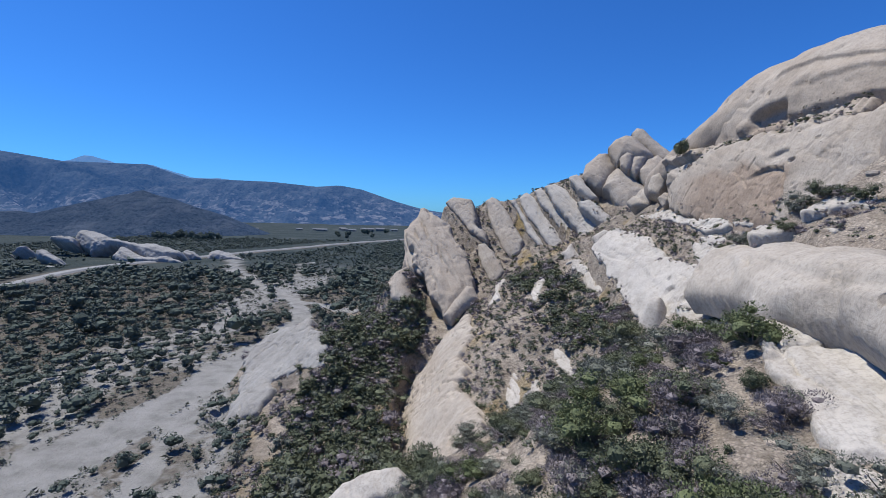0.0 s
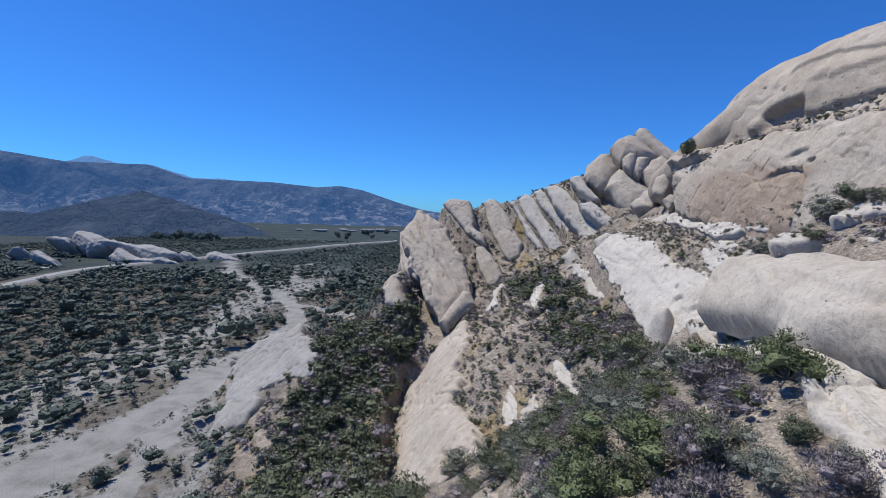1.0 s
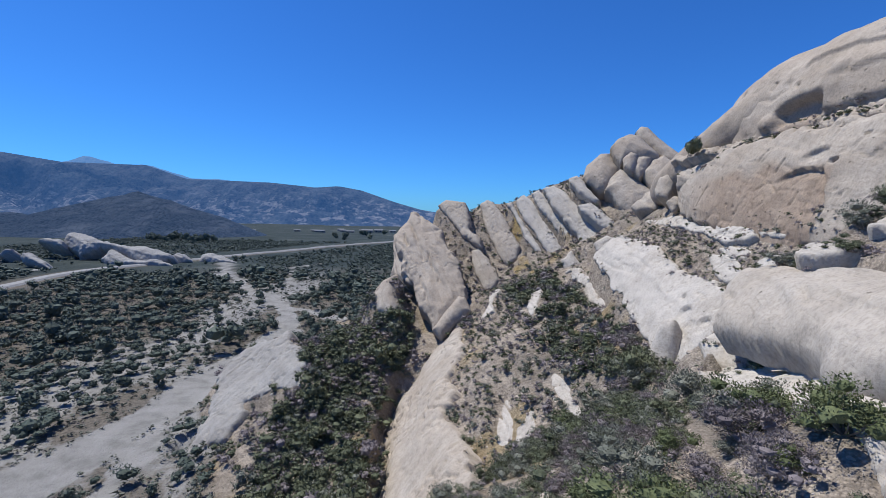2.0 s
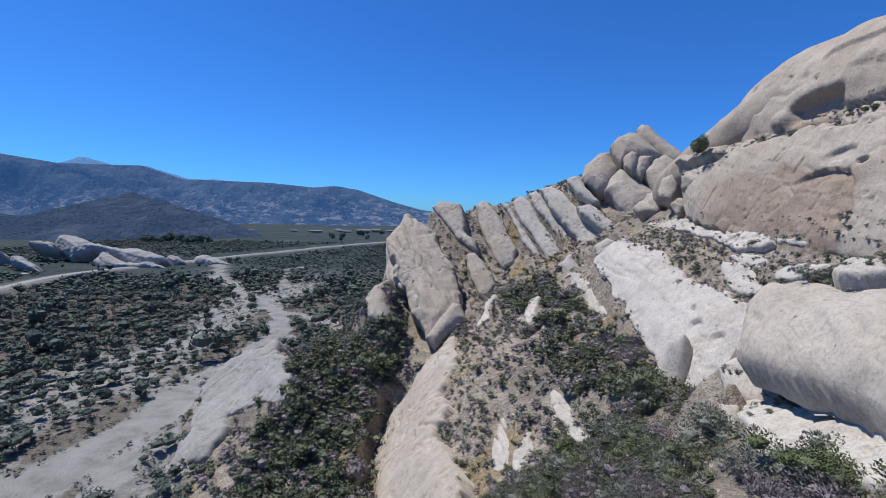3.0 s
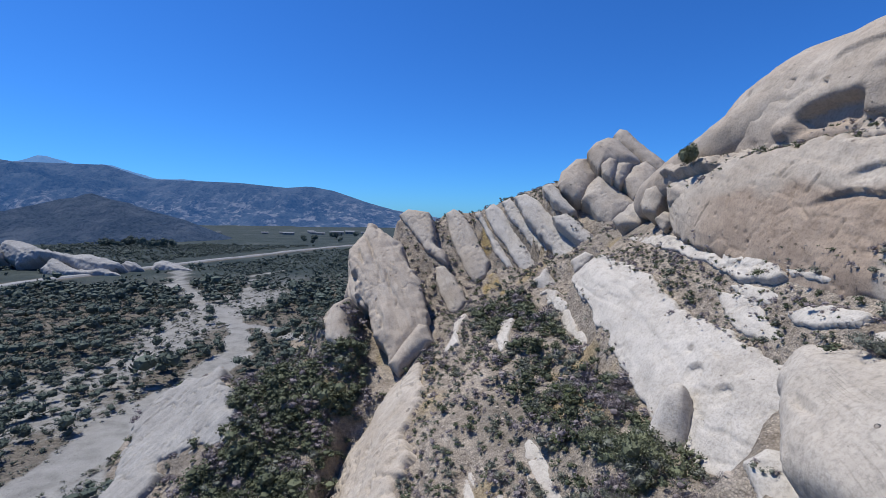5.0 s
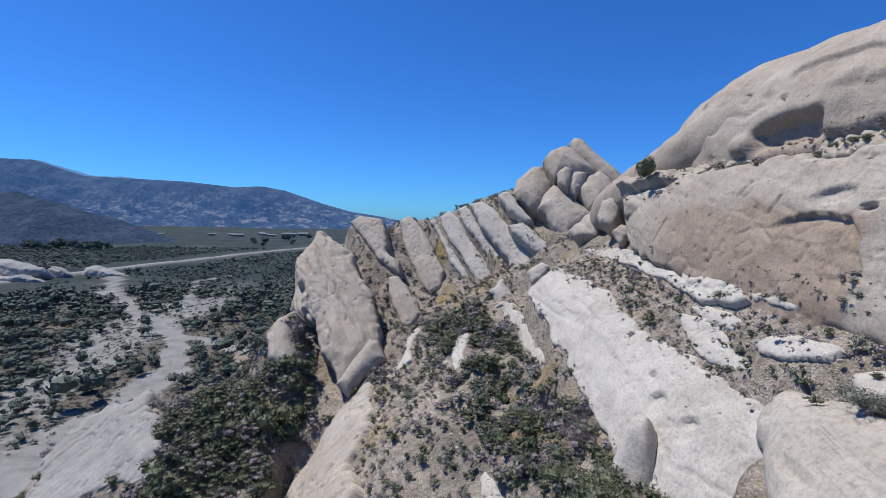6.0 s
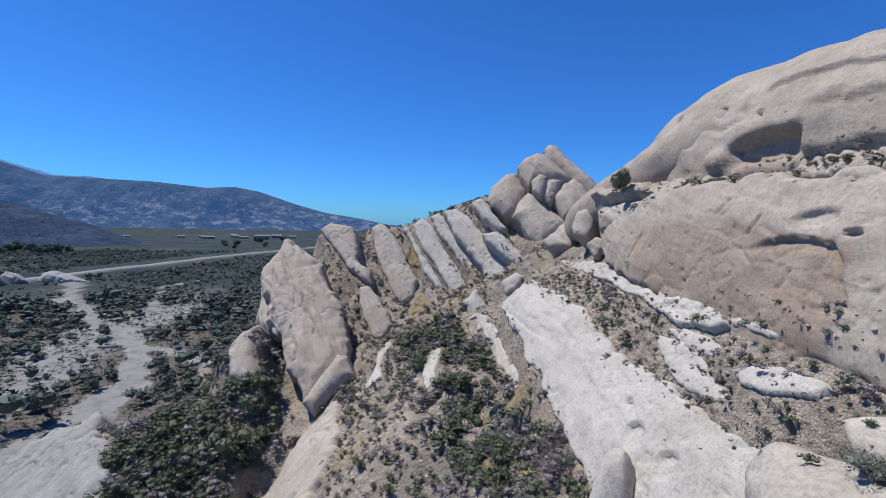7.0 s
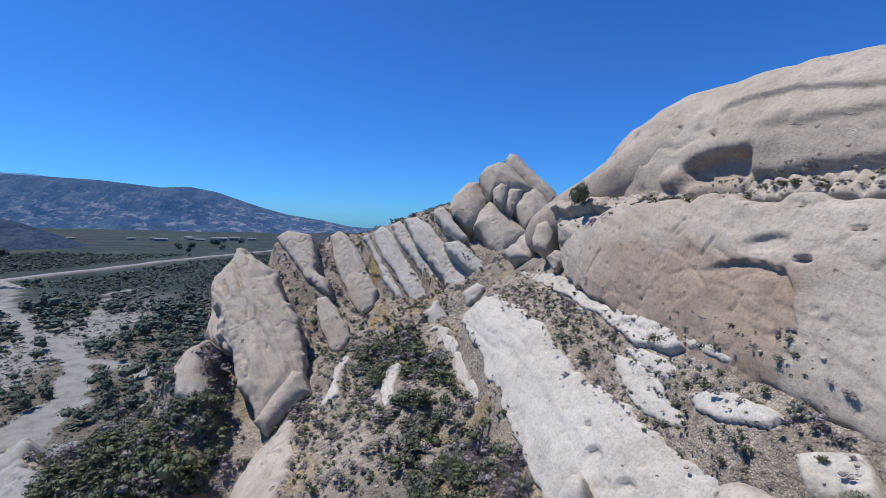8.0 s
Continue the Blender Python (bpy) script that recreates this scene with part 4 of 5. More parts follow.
def cave(p):
    y, z = p[:, 1] + 0.15 * vnoise(p, 1.2, 90), p[:, 2] + 0.12 * vnoise(p, 1.0, 89)
    top = 47.8 - 0.10 * np.maximum(0, y - 56.5) ** 2
    hollow = smooth(0.0, 0.7, top - z) * smooth(52.2, 53.8, y) * smooth(60.0, 57.6, y) * smooth(45.0, 45.5, z)
    knob = smooth(1.0, 0.4, np.hypot((y - 60.2) / 1.7, (z - 45.9) / 1.0))
    hole = smooth(1.0, 0.6, np.hypot((y - 61.2) / 0.42, (z - 50.3) / 0.55)) + 0.7 * smooth(1.0, 0.6, np.hypot((y - 56.6) / 0.42, (z - 49.1) / 0.32)) + 0.8 * smooth(1.0, 0.5, np.hypot((y - 58.8) / 0.35, (z - 46.5) / 0.22))
    lip = 51.0 - 0.02 * (y - 53) ** 2 + 0.2 * vnoise(p, 4.0, 93)
    lip2 = 48.6 + 0.10 * (y - 50) + 0.25 * vnoise(p, 3.0, 88)
    fold = 48.3 + 0.45 * np.abs(y - 60.5) + 0.3 * vnoise(p, 3.0, 94)
    return (-1.3 * hollow + 0.6 * knob - 0.8 * hole
            + 0.35 * smooth(0.0, 0.25, z - lip) * smooth(2.6, 0.3, z - lip) * smooth(58, 55.5, y)
            + 0.30 * smooth(0.0, 0.25, z - lip2) * smooth(2.0, 0.3, z - lip2) * smooth(53.5, 51.5, y)
            - 0.30 * smooth(0.4, 0.0, np.abs(z - fold)) * smooth(57.5, 58.5, y) * smooth(63.5, 62, y)
            - 0.5 * smooth(45.8, 45.4, z + 0.2 * vnoise(p, 2.0, 96)) * smooth(52.8, 52.2, y))


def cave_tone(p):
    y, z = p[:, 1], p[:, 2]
    # the cave's warm shade is put into the tan; the dome's foot is tanner stone
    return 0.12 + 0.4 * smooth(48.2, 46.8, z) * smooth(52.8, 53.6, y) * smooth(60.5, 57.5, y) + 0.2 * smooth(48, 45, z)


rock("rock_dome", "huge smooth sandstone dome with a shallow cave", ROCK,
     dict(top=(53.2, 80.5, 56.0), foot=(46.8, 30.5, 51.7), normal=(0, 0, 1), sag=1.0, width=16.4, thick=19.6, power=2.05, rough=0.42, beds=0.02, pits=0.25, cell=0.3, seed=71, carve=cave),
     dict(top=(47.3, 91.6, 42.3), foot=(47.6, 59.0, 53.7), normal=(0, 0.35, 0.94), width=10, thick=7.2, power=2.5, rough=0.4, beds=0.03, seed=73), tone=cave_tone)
rock("rubble_bank", "sloping bank of pale rubble under the dome", TAN,
     plate((41.8, 58, 44.45), (-0.74, 0.025, 0.67), ((-20, -0.9), (-20, 0.5), (-10, 0.8), (0, 0.8), (16, 0.9), (16, -0.9)), 1.5, 0.3, 0.45, 0.3, -80, 0.3, 0.2, 0.5, 0, 0.3, 0.16, 79), category="rubble")
rock("rock_dome", "rounded sandstone buttress with round hollows", TAN,
     dict(top=(38.6, 34.6, 51.0), foot=(34.4, 33.6, 36.4), normal=(-0.8, 0.1, 0.4), width=8.4, thick=9, power=2.6, rough=0.4, pits=0.8, cell=0.22, seed=72))
rock("boulder", "upright pointed white rock among shrubs", WHITE,
     dict(top=(28.5, 51.4, 27.0), foot=(27.1, 50.2, 21.4), normal=(-0.7, -0.6, 0.3), width=2.8, thick=2.4, power=2.6, taper=0.35, rough=0.3, cell=0.16, seed=80))
for k, (x, y, z, w) in enumerate(((24.6, 58.6, 19.8, 1.3), (25.2, 59.6, 20.6, 1.1))):
    rock("boulder", "small rounded pale boulder on the brushy slope", ROCK,
         dict(top=(x + w * 0.4, y + w * 0.5, z + w * 0.3), foot=(x - w * 0.4, y - w * 0.5, z - w * 0.2), normal=(-0.4, -0.2, 0.9), width=w, thick=w, power=3.4, rough=0.25, cell=0.14, cracks=0.1, wave=0.15, seed=180 + k), group="small boulders")
for k, (at, outline) in enumerate(STREAKS):
    rock("rock_outcrop", "low white rock streak breaking through the soil", WHITE,
         plate(at, (-0.55, -0.1, 0.8), outline, 1.2, 0.15, 0.2, 0.12, -10, 0.2, 0.1, 0.5, 0, 0.1, 0.14, 85 + k, grow=0.75 if k < 4 else 0.25), group="white outcrops")


# ---- shrubs ----
rng = np.random.default_rng(4)


def ball(cuts):
    """Points and triangles of a unit ball cut from an icosahedron."""
    bm = bmesh.new()
    bmesh.ops.create_icosphere(bm, subdivisions=cuts, radius=1.0)
    v = np.array([q.co[:] for q in bm.verts])
    f = np.array([[q.index for q in face.verts] for face in bm.faces])
    bm.free()
    return v, f


COARSE, FINER = ball(1), ball(2)


def tuft(count, leaf, spread, seed, lumps=7, loose=0.26, core=COARSE, fill=0.86, upright=0.35):
    """A crown one metre across and spread high: uneven lumps of packed twigs, covered with leaves that break their outline."""
    r = np.random.default_rng(seed)
    c = r.normal(0, loose, (lumps, 3)) * (1, 1, 0.55) + (0, 0, spread * 0.42)
    c[:, 2] = np.maximum(c[:, 2], 0.12)
    size = r.uniform(0.15, 0.29, lumps)
    vs, fs, base = [], [], 0
    for j in range(lumps if fill else 0):
        v = core[0] * (1 + 0.12 * r.normal(0, 1, (len(core[0]), 1))) * size[j] * fill * (1, 1, spread) + c[j]
        v[:, 2] = np.maximum(v[:, 2], -0.05)
        vs.append(v)
        fs.append(core[1] + base)
        base += len(v)
    k = r.choice(lumps, count, p=size ** 2 / (size ** 2).sum())
    d = r.normal(0, 1, (count, 3))
    d[:, 2] = np.where(r.uniform(0, 1, count) < 0.7, np.abs(d[:, 2]), d[:, 2])
    d /= np.linalg.norm(d, axis=1)[:, None]
    p = c[k] + d * (size[k] * (0.55 + 0.6 * r.uniform(0, 1, count) ** 0.6))[:, None] * (1, 1, spread)
    p[:, 2] = np.abs(p[:, 2])
    n = d + r.normal(0, 0.55, (count, 3))
    n /= np.linalg.norm(n, axis=1)[:, None]
    a = np.cross(n, r.normal(0, 1, (count, 3))) + upright * (d + (0, 0, 0.6))
    a /= np.linalg.norm(a, axis=1)[:, None]
    b = np.cross(n, a)
    b /= np.linalg.norm(b, axis=1)[:, None] + 1e-9
    s = leaf * r.uniform(0.6, 1.4, count)[:, None]
    vs.append(np.stack([p - a * s - b * s * 0.55, p - a * s * 0.6 + b * s * 0.6, p + a * s * 1.1], 1).reshape(-1, 3))
    fs.append(np.arange(count * 3).reshape(-1, 3) + base)
    return np.concatenate(vs), np.concatenate(fs)


def data_of(name, verts, faces, material):
    me = bpy.data.meshes.new(name)
    me.from_pydata(verts.tolist(), [], faces.tolist())
    me.materials.append(material)
    return me


def stems(count, height_, seed):
    r = np.random.default_rng(seed)
    vs, fs = [], []
    for k in range(count):
        az, lean = r.uniform(0, 2 * math.pi), r.uniform(0.15, 0.9)
        tip = np.array((math.cos(az) * lean * 0.55, math.sin(az) * lean * 0.55, height_ * r.uniform(0.6, 1.1)))
        w = 0.013
        base = len(vs)
        for q, f in ((np.zeros(3), 1.0), (tip * (0.6, 0.6, 0.5), 0.7), (tip, 0.25)):
            for j in range(3):
                vs.append(q + np.array((math.cos(j * 2.1), math.sin(j * 2.1), 0)) * w * f)
        for s in (0, 3):
            for j in range(3):
                fs.append((base + s + j, base + s + (j + 1) % 3, base + s + 3 + (j + 1) % 3, base + s + 3 + j))
    return np.array(vs), np.array(fs)


CROWNS = {}
for key, mat, count, leaf, spread, fill, up in (("olive", LEAF, 2800, 0.019, 0.85, 0.55, 0.8), ("sage", GREY_LEAF, 2500, 0.018, 0.75, 0.5, 1.2), ("dry", TWIG, 2300, 0.017, 0.68, 0.4, 2.0), ("green", GREEN, 2600, 0.019, 0.8, 0.55, 0.9)):
    CROWNS[key] = [data_of("foliage", *tuft(count, leaf, spread, 100 + 7 * j + len(CROWNS) * 31, 10 + j, 0.21, COARSE, fill, up), mat) for j in range(3)]
STEMS = [data_of("woody_base", *stems(16 + 6 * j, 0.36, 300 + j), BARK) for j in range(2)]
WORDS = {"olive": "dense olive-green chaparral shrub on the slope", "sage": "grey-green sagebrush on dry soil", "dry": "dry purplish-grey leafless brush", "green": "bright yellow-green leafy shrub"}


def shrub(kind, x, y, z, size, turn, tall=1.0):
    ob = new("shrub")
    ob.matrix_world = Matrix.LocRotScale((x, y, z), Euler((0, 0, turn)), (size, size, size * tall))
    part("foliage", CROWNS[kind][int(turn * 10) % 3], ob)
    part("woody_base", STEMS[int(turn * 7) % 2], ob)
    return tagged(ob, WORDS[kind], "shrub", "hillside shrubs")


bpy.context.view_layer.update()
deps = bpy.context.evaluated_depsgraph_get()


def surface(x, y):
    """What lies uppermost at x, y: its height and whether it is soil."""
    hit, place, nrm, _, ob, _ = scene.ray_cast(deps, Vector((x, y, 120)), Vector((0, 0, -1)))
    return (place.z, ob == ground, nrm.z) if hit else (0, False, 1)


def thicket(x, y):
    """How thickly the brush stands on the slope."""
    p = np.array([[x, y, 0.0]])
    v = 0.45 + 0.5 * float(fbm(p, 12, 3, 61)[0])
    if -14 < x < 1.0 + (y - 66) * 0.13 and 45 < y < 96:
        v += 0.5          # gully
    elif 0 < x < 12 and 50 < y < 96:
        v -= 0.3
    if -32 < x < -13 and 74 < y < 97:
        v -= 0.1
    if 22 < x < 30.5 and 46 < y < 98:
        v += 0.32
    if y > 96 and x > -6:
        v += 0.55
    if 10 < x < 22 and 46 < y < 96:
        v += 0.25
    if 4 < x < 24 and 12 < y < 34:
        v += 0.3
    elif 14 < x < 30 and 34 < y < 50:
        v += 0.15
    return v


# the brushy knoll first, then the slope behind it
for want, (x0, x1, y0, y1) in ((190, (4.5, 21, 13, 34)), (70, (13, 25, 34, 52)), (110, (3, 34, 34, 66))):
    placed = 0
    while placed < want:
        x, y = rng.uniform(x0, x1), rng.uniform(y0, y1)
        z, on_soil, up = surface(x, y)
        if not on_soil or rng.uniform() > thicket(x, y) + 0.15:
            continue
        kind = rng.choice(("olive", "sage", "dry", "green"), p=(0.34, 0.26, 0.34, 0.06))
        if x > 26 and y < 56 or x > 30 or x > 22 and 30 < y < 41:
            continue
        small = 0.55 if 10 < x < 23 and y > 47 else 0.8 if y < 34 else 1.0
        shrub(kind, x, y, z - 0.08, (rng.gamma(5, 0.3) + 0.7) * small, rng.uniform(0, 6), rng.uniform(0.7, 1.0))
        placed += 1


for k, (x, y, size, kind) in enumerate(((29.6, 34.6, 2.2, "sage"), (30.4, 33.6, 1.9, "olive"), (27.9, 37.4, 2.0, "sage"), (28.9, 37.0, 1.8, "olive"), (30.9, 31.6, 1.5, "olive"), (29.4, 31.0, 1.3, "dry"), (28.0, 33.8, 1.2, "olive"), (31.6, 35.4, 1.6, "dry"))):
    shrub(kind, x, y, surface(x, y)[0] - 0.1, size, 0.7 * k, 0.9)


def brush(name, label, spots, templates, material):
    """Many bushes in one mesh. spots: x, y, z, size, tall."""
    vs, fs, base = [], [], 0
    for k, (x, y, z, size, tall) in enumerate(spots):
        v, f = templates[k % len(templates)][:2]
        t = 2.399 * k
        c, s = math.cos(t) * size, math.sin(t) * size
        w = np.stack([v[:, 0] * c - v[:, 1] * s + x, v[:, 0] * s + v[:, 1] * c + y, v[:, 2] * size * tall + z], 1)
        vs.append(w)
        fs.append(f + base)
        base += len(w)
    ob = mesh_object(name, np.concatenate(vs), np.concatenate(fs), material, False)
    return tagged(ob, label, "shrubs", kind="stuff")


MID = [tuft(170, 0.04, 0.8, 400 + j, 5, 0.19, COARSE, 0.55, 0.6) for j in range(10)]
FINE = [tuft(120, 0.045, 0.75, 410 + j, 4, 0.19, COARSE, 0.55, 0.8) for j in range(10)]
LOW = [tuft(115, 0.044, 0.9, 420 + j, 3, 0.12, COARSE, 0.7) for j in range(10)]
FAR_LOW = [tuft(16, 0.11, 0.8, 440 + j, 3, 0.17, COARSE, 0.85) for j in range(10)]
mid = {"olive": [], "sage": [], "dry": []}
fine = {"olive": [], "sage": [], "dry": []}
tries = 0
while sum(len(v) for v in (*mid.values(), *fine.values())) < 4300 and tries < 38000:
    tries += 1
    x, y = rng.uniform(-32, 52), rng.uniform(46, 132)
    z, on_soil, up = surface(x, y)
    if not on_soil or z < 1.2 or rng.uniform() > thicket(x, y):
        continue
    gully = -14 < x < 4 and y < 96
    dense = 22 < x < 30.5 and 46 < y < 98
    kind = rng.choice(("olive", "sage", "dry"), p=(0.75, 0.12, 0.13) if gully else (0.55, 0.2, 0.25) if dense else (0.36, 0.26, 0.38))
    (fine if y < 78 and not gully else mid)[kind].append((x, y, z - 0.1, (rng.gamma(4, 0.33) + 0.4) * (1.35 if gully else 0.5 if y > 97 and x > 3 else 1.1 if dense else 0.42 if x > 30.5 else 0.6 if 10 < x < 23 and y > 47 else 1.0), rng.uniform(0.7, 1.1)))
BENCHES = (((36.9, 46, 33.2), (38.8, 88, 33.6), 90), ((35.0, 46, 31.6), (37.2, 82, 31.8), 50), ((37.0, 46, 34.7), (40.4, 84, 36.6), 60), ((40.4, 43, 44.8), (42.0, 55, 45.4), 44), ((41.4, 43, 44.9), (41.7, 74, 45.1), 110), ((27.6, 24, 34.8), (28.2, 40, 34.4), 50), ((30.4, 26, 36.4), (31.2, 42, 36.0), 60), ((33.0, 38, 36.6), (36.4, 46, 35.6), 40), ((31.0, 97, 25), (30.4, 70, 22.6), 30), ((0.5, 104, 21), (4, 96.5, 16), 60), ((-4, 97, 15), (1, 94, 14), 50), ((21.6, 14, 27), (24.6, 40, 27), 30), ((18.4, 14, 26.4), (22.2, 40, 26), 30),
           ((34.8, 122, 42), (36.6, 100, 31), 40), ((32.2, 124, 41), (34.6, 102, 30), 40), ((38.6, 116, 45), (41.6, 99, 34), 50), ((41.0, 108, 45), (44.5, 97, 34), 40), ((11.2, 118, 38), (14.2, 101, 25), 90), ((19.4, 122, 39), (20.6, 104, 26), 40), ((25.0, 124, 40), (26.6, 104, 27), 24))
ledge_spots = []
for (ax, ay, az), (bx, by, bz), count in BENCHES:
    for k in range(count * 2):
        t = rng.uniform()
        x, y = ax + (bx - ax) * t + rng.normal(0, 0.45), ay + (by - ay) * t
        hit, place, nrm, _, ob, _ = scene.ray_cast(deps, Vector((x, y, az + (bz - az) * t + 1.3)), Vector((0, 0, -1)))
        if not hit or place.z < az + (bz - az) * t - 3.5:
            continue
        if k < count:
            (fine if y < 95 else mid)[rng.choice(("olive", "sage", "dry"), p=(0.4, 0.2, 0.4))].append((x, y, place.z - 0.12, (rng.gamma(4, 0.13) + 0.2) * (1.4 if x < 15 else 0.8 if y > 95 else 1.0), rng.uniform(0.6, 1.0)))
        else:
            ledge_spots.append((x, y, place.z - 0.05, rng.gamma(2.0, 0.08) + 0.08, 0.8))
extra = 0
while extra < 110:
    x, y = rng.uniform(8, 27), rng.uniform(15, 50)
    z, on_soil, up = surface(x, y)
    if on_soil and rng.uniform() < thicket(x, y) + 0.1:
        fine[rng.choice(("olive", "sage", "dry"), p=(0.35, 0.35, 0.3))].append((x, y, z - 0.08, rng.gamma(4, 0.12) + 0.3, rng.uniform(0.8, 1.1)))
        extra += 1
extra = 0
while extra < 360:
    x, y = rng.uniform(33, 40.5), rng.uniform(40, 92)
    z, on_soil, up = surface(x, y)
    if on_soil:
        fine[rng.choice(("olive", "sage", "dry"), p=(0.4, 0.25, 0.35))].append((x, y, z - 0.08, rng.gamma(4, 0.11) + 0.2, rng.uniform(0.8, 1.2)))
        ledge_spots.extend((x + rng.normal(0, 0.8), y + rng.normal(0, 0.8), z - 0.04, rng.gamma(2.0, 0.05) + 0.06, 0.8) for _ in range(1))
        extra += 1
# shrubs and stones along the feet of the ledges
for at, normal, outline in (*LEDGES, SLAB):
    n_ = Vector(normal).normalized()
    u_ = Vector((0, 0, 1)).cross(n_).normalized()
    v_ = n_.cross(u_)
    for (ax, ay), (bx, by) in zip(outline, outline[1:] + outline[:1]):
        for k in range(int(math.hypot(bx - ax, by - ay) * 0.9)):
            t = rng.uniform()
            where = Vector(at) + u_ * (ax + (bx - ax) * t + rng.normal(0, 0.3)) + v_ * (ay + (by - ay) * t + rng.normal(0, 0.35))
            hit, place, nrm, _, ob, _ = scene.ray_cast(deps, where + Vector((0, 0, 1.5)), Vector((0, 0, -1)))
            if hit and abs(place.z - where.z) < 1.6 and where.y < 90:
                fine[rng.choice(("olive", "sage", "dry"), p=(0.45, 0.2, 0.35))].append((place.x, place.y, place.z - 0.08, rng.gamma(4, 0.09) + 0.15, rng.uniform(0.8, 1.2)))
                ledge_spots.extend((place.x + rng.normal(0, 0.5), place.y + rng.normal(0, 0.5), place.z - 0.04, rng.gamma(2.0, 0.05) + 0.06, 0.8) for _ in range(2))
brush("chaparral", "dark olive chaparral covering the slope", mid["olive"], MID, LEAF)
brush("sagebrush", "grey-green sagebrush scattered over the slope", mid["sage"], MID, GREY_LEAF)
brush("dry_brush", "dry purplish-grey brush on the slope", mid["dry"], MID, TWIG)
brush("low_chaparral", "small olive shrubs among ledges and rubble", fine["olive"], FINE, LEAF)
brush("ledge_sagebrush", "small grey sage on ledges and rubble", fine["sage"], FINE, GREY_LEAF)
brush("ledge_brush", "small dry purplish brush on ledges and rubble", fine["dry"], FINE, TWIG)

# brush on the valley floor
step = 3.7
vx, vy = np.meshgrid(np.arange(-330, 20, step), np.arange(30, 560, step), indexing="ij")
vx, vy = vx.ravel(), vy.ravel()
n = len(vx)
vx, vy = vx + rng.uniform(-0.5, 0.5, n) * step, vy + rng.uniform(-0.5, 0.5, n) * step
pv = np.stack([vx, vy, vx * 0], 1)
vz = height(vx, vy)
bare = sandiness(vx, vy)
dens = np.clip(0.46 + 0.2 * (vy < 110) + 0.5 * fbm(pv, 24, 3, 63) + 0.5 * smooth(-52, -36, vx) * (vy > 130) + 0.6 * smooth(-52, -78, vx) * (vy < 260) + 0.3 * smooth(240, 330, vy), 0.08, 1)
near_rocks = (vx > -250) & (vx < -95) & (vy > 262) & (vy < 318)
keep = (~near_rocks | (rng.uniform(0, 1, n) < 0.25)) & (vz < np.where(vy > 128, 16, 1.6)) & (bare < 0.25) & (rng.uniform(0, 1, n) < dens) & (near_line(vx, vy, ROAD[1:10]) > np.where(vy > 270, 26, 11))
valley = [(x, y, z - 0.1, s_, t) for x, y, z, s_, t in zip(vx[keep], vy[keep], vz[keep], (rng.gamma(3.4, 0.66, n)[keep] + 1.0) * (1 + 0.4 * (vx[keep] < -55)) * (1 - 0.35 * (vy[keep] > 270)) * (1 + 0.6 * (vx[keep] > -44) * (vy[keep] > 125)), rng.uniform(0.6, 1.0, n)[keep])]
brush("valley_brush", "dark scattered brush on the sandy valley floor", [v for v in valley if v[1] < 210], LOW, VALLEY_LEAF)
n = 13000
sx, sy = rng.uniform(-150, -12, n), rng.uniform(35, 260, n)
sz, far_ok = height(sx, sy), sandiness(sx, sy) < 0.85
TINY = [tuft(12, 0.15, 0.6, 470 + j, 3, 0.16, COARSE, 0.0) for j in range(10)]
brush("low_sagebrush", "low grey-green sage dotting the pale sand", [(x, y, z - 0.05, w, 0.7) for x, y, z, w, k in zip(sx, sy, sz, rng.gamma(3, 0.27, n) + 0.35, far_ok) if k and z < 1.6], TINY, GREY_LEAF)
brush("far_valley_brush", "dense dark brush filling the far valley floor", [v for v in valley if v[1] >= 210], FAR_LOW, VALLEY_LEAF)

# loose stones on the slope
STONES = [rock_points(top=(-0.4, 0, 0.3), foot=(0.4, 0, 0.3), normal=(0, 0, 1), width=0.7, thick=0.6, power=3.2, rough=0.3, beds=0, cell=0.5, least=2, wave=0.3, seed=150 + j) for j in range(6)]
spots = list(ledge_spots)
while len(spots) < len(ledge_spots) + 1100:
    x, y = rng.uniform(4, 42), rng.uniform(14, 95)
    z, on_soil, up = surface(x, y)
    if on_soil:
        spots.append((x, y, z - 0.08, rng.gamma(1.6, 0.14) + 0.1, 0.7))
ob = brush("rubble", "loose pale stones lying on the dry slope", spots, STONES, TAN)
ob["category"] = "stones"


# ---- road ----
asphalt = Mat("grey_asphalt", 0.85, 0.2)
asphalt.colour(asphalt.ramp(asphalt.noise(0.6, 5), (0.3, (0.21, 0.21, 0.205)), (0.7, (0.28, 0.275, 0.265))))
tt = np.linspace(0, len(ROAD) - 1, 140)
rx = np.interp(tt, range(len(ROAD)), [p[0] for p in ROAD])
ry = np.interp(tt, range(len(ROAD)), [p[1] for p in ROAD])
for _ in range(30):
    rx[1:-1] = (rx[:-2] + rx[1:-1] * 2 + rx[2:]) / 4
    ry[1:-1] = (ry[:-2] + ry[1:-1] * 2 + ry[2:]) / 4
dxy = np.stack([np.gradient(rx), np.gradient(ry)], 1)
dxy /= np.linalg.norm(dxy, axis=1)[:, None]
rz = height(rx, ry)
verts = []
for off, lift in ((-4, -0.6), (-2.3, 0.7), (2.3, 0.7), (4, -0.6)):
    verts.append(np.stack([rx - dxy[:, 1] * off, ry + dxy[:, 0] * off, rz + lift], 1))
verts = np.stack(verts, 1).reshape(-1, 3)
faces = [(4 * k + j, 4 * k + 4 + j, 4 * k + 5 + j, 4 * k + 1 + j) for k in range(139) for j in range(3)]
tagged(mesh_object("road", verts, faces, asphalt.m, False), "pale two-lane highway along the valley floor", "road", kind="structure")


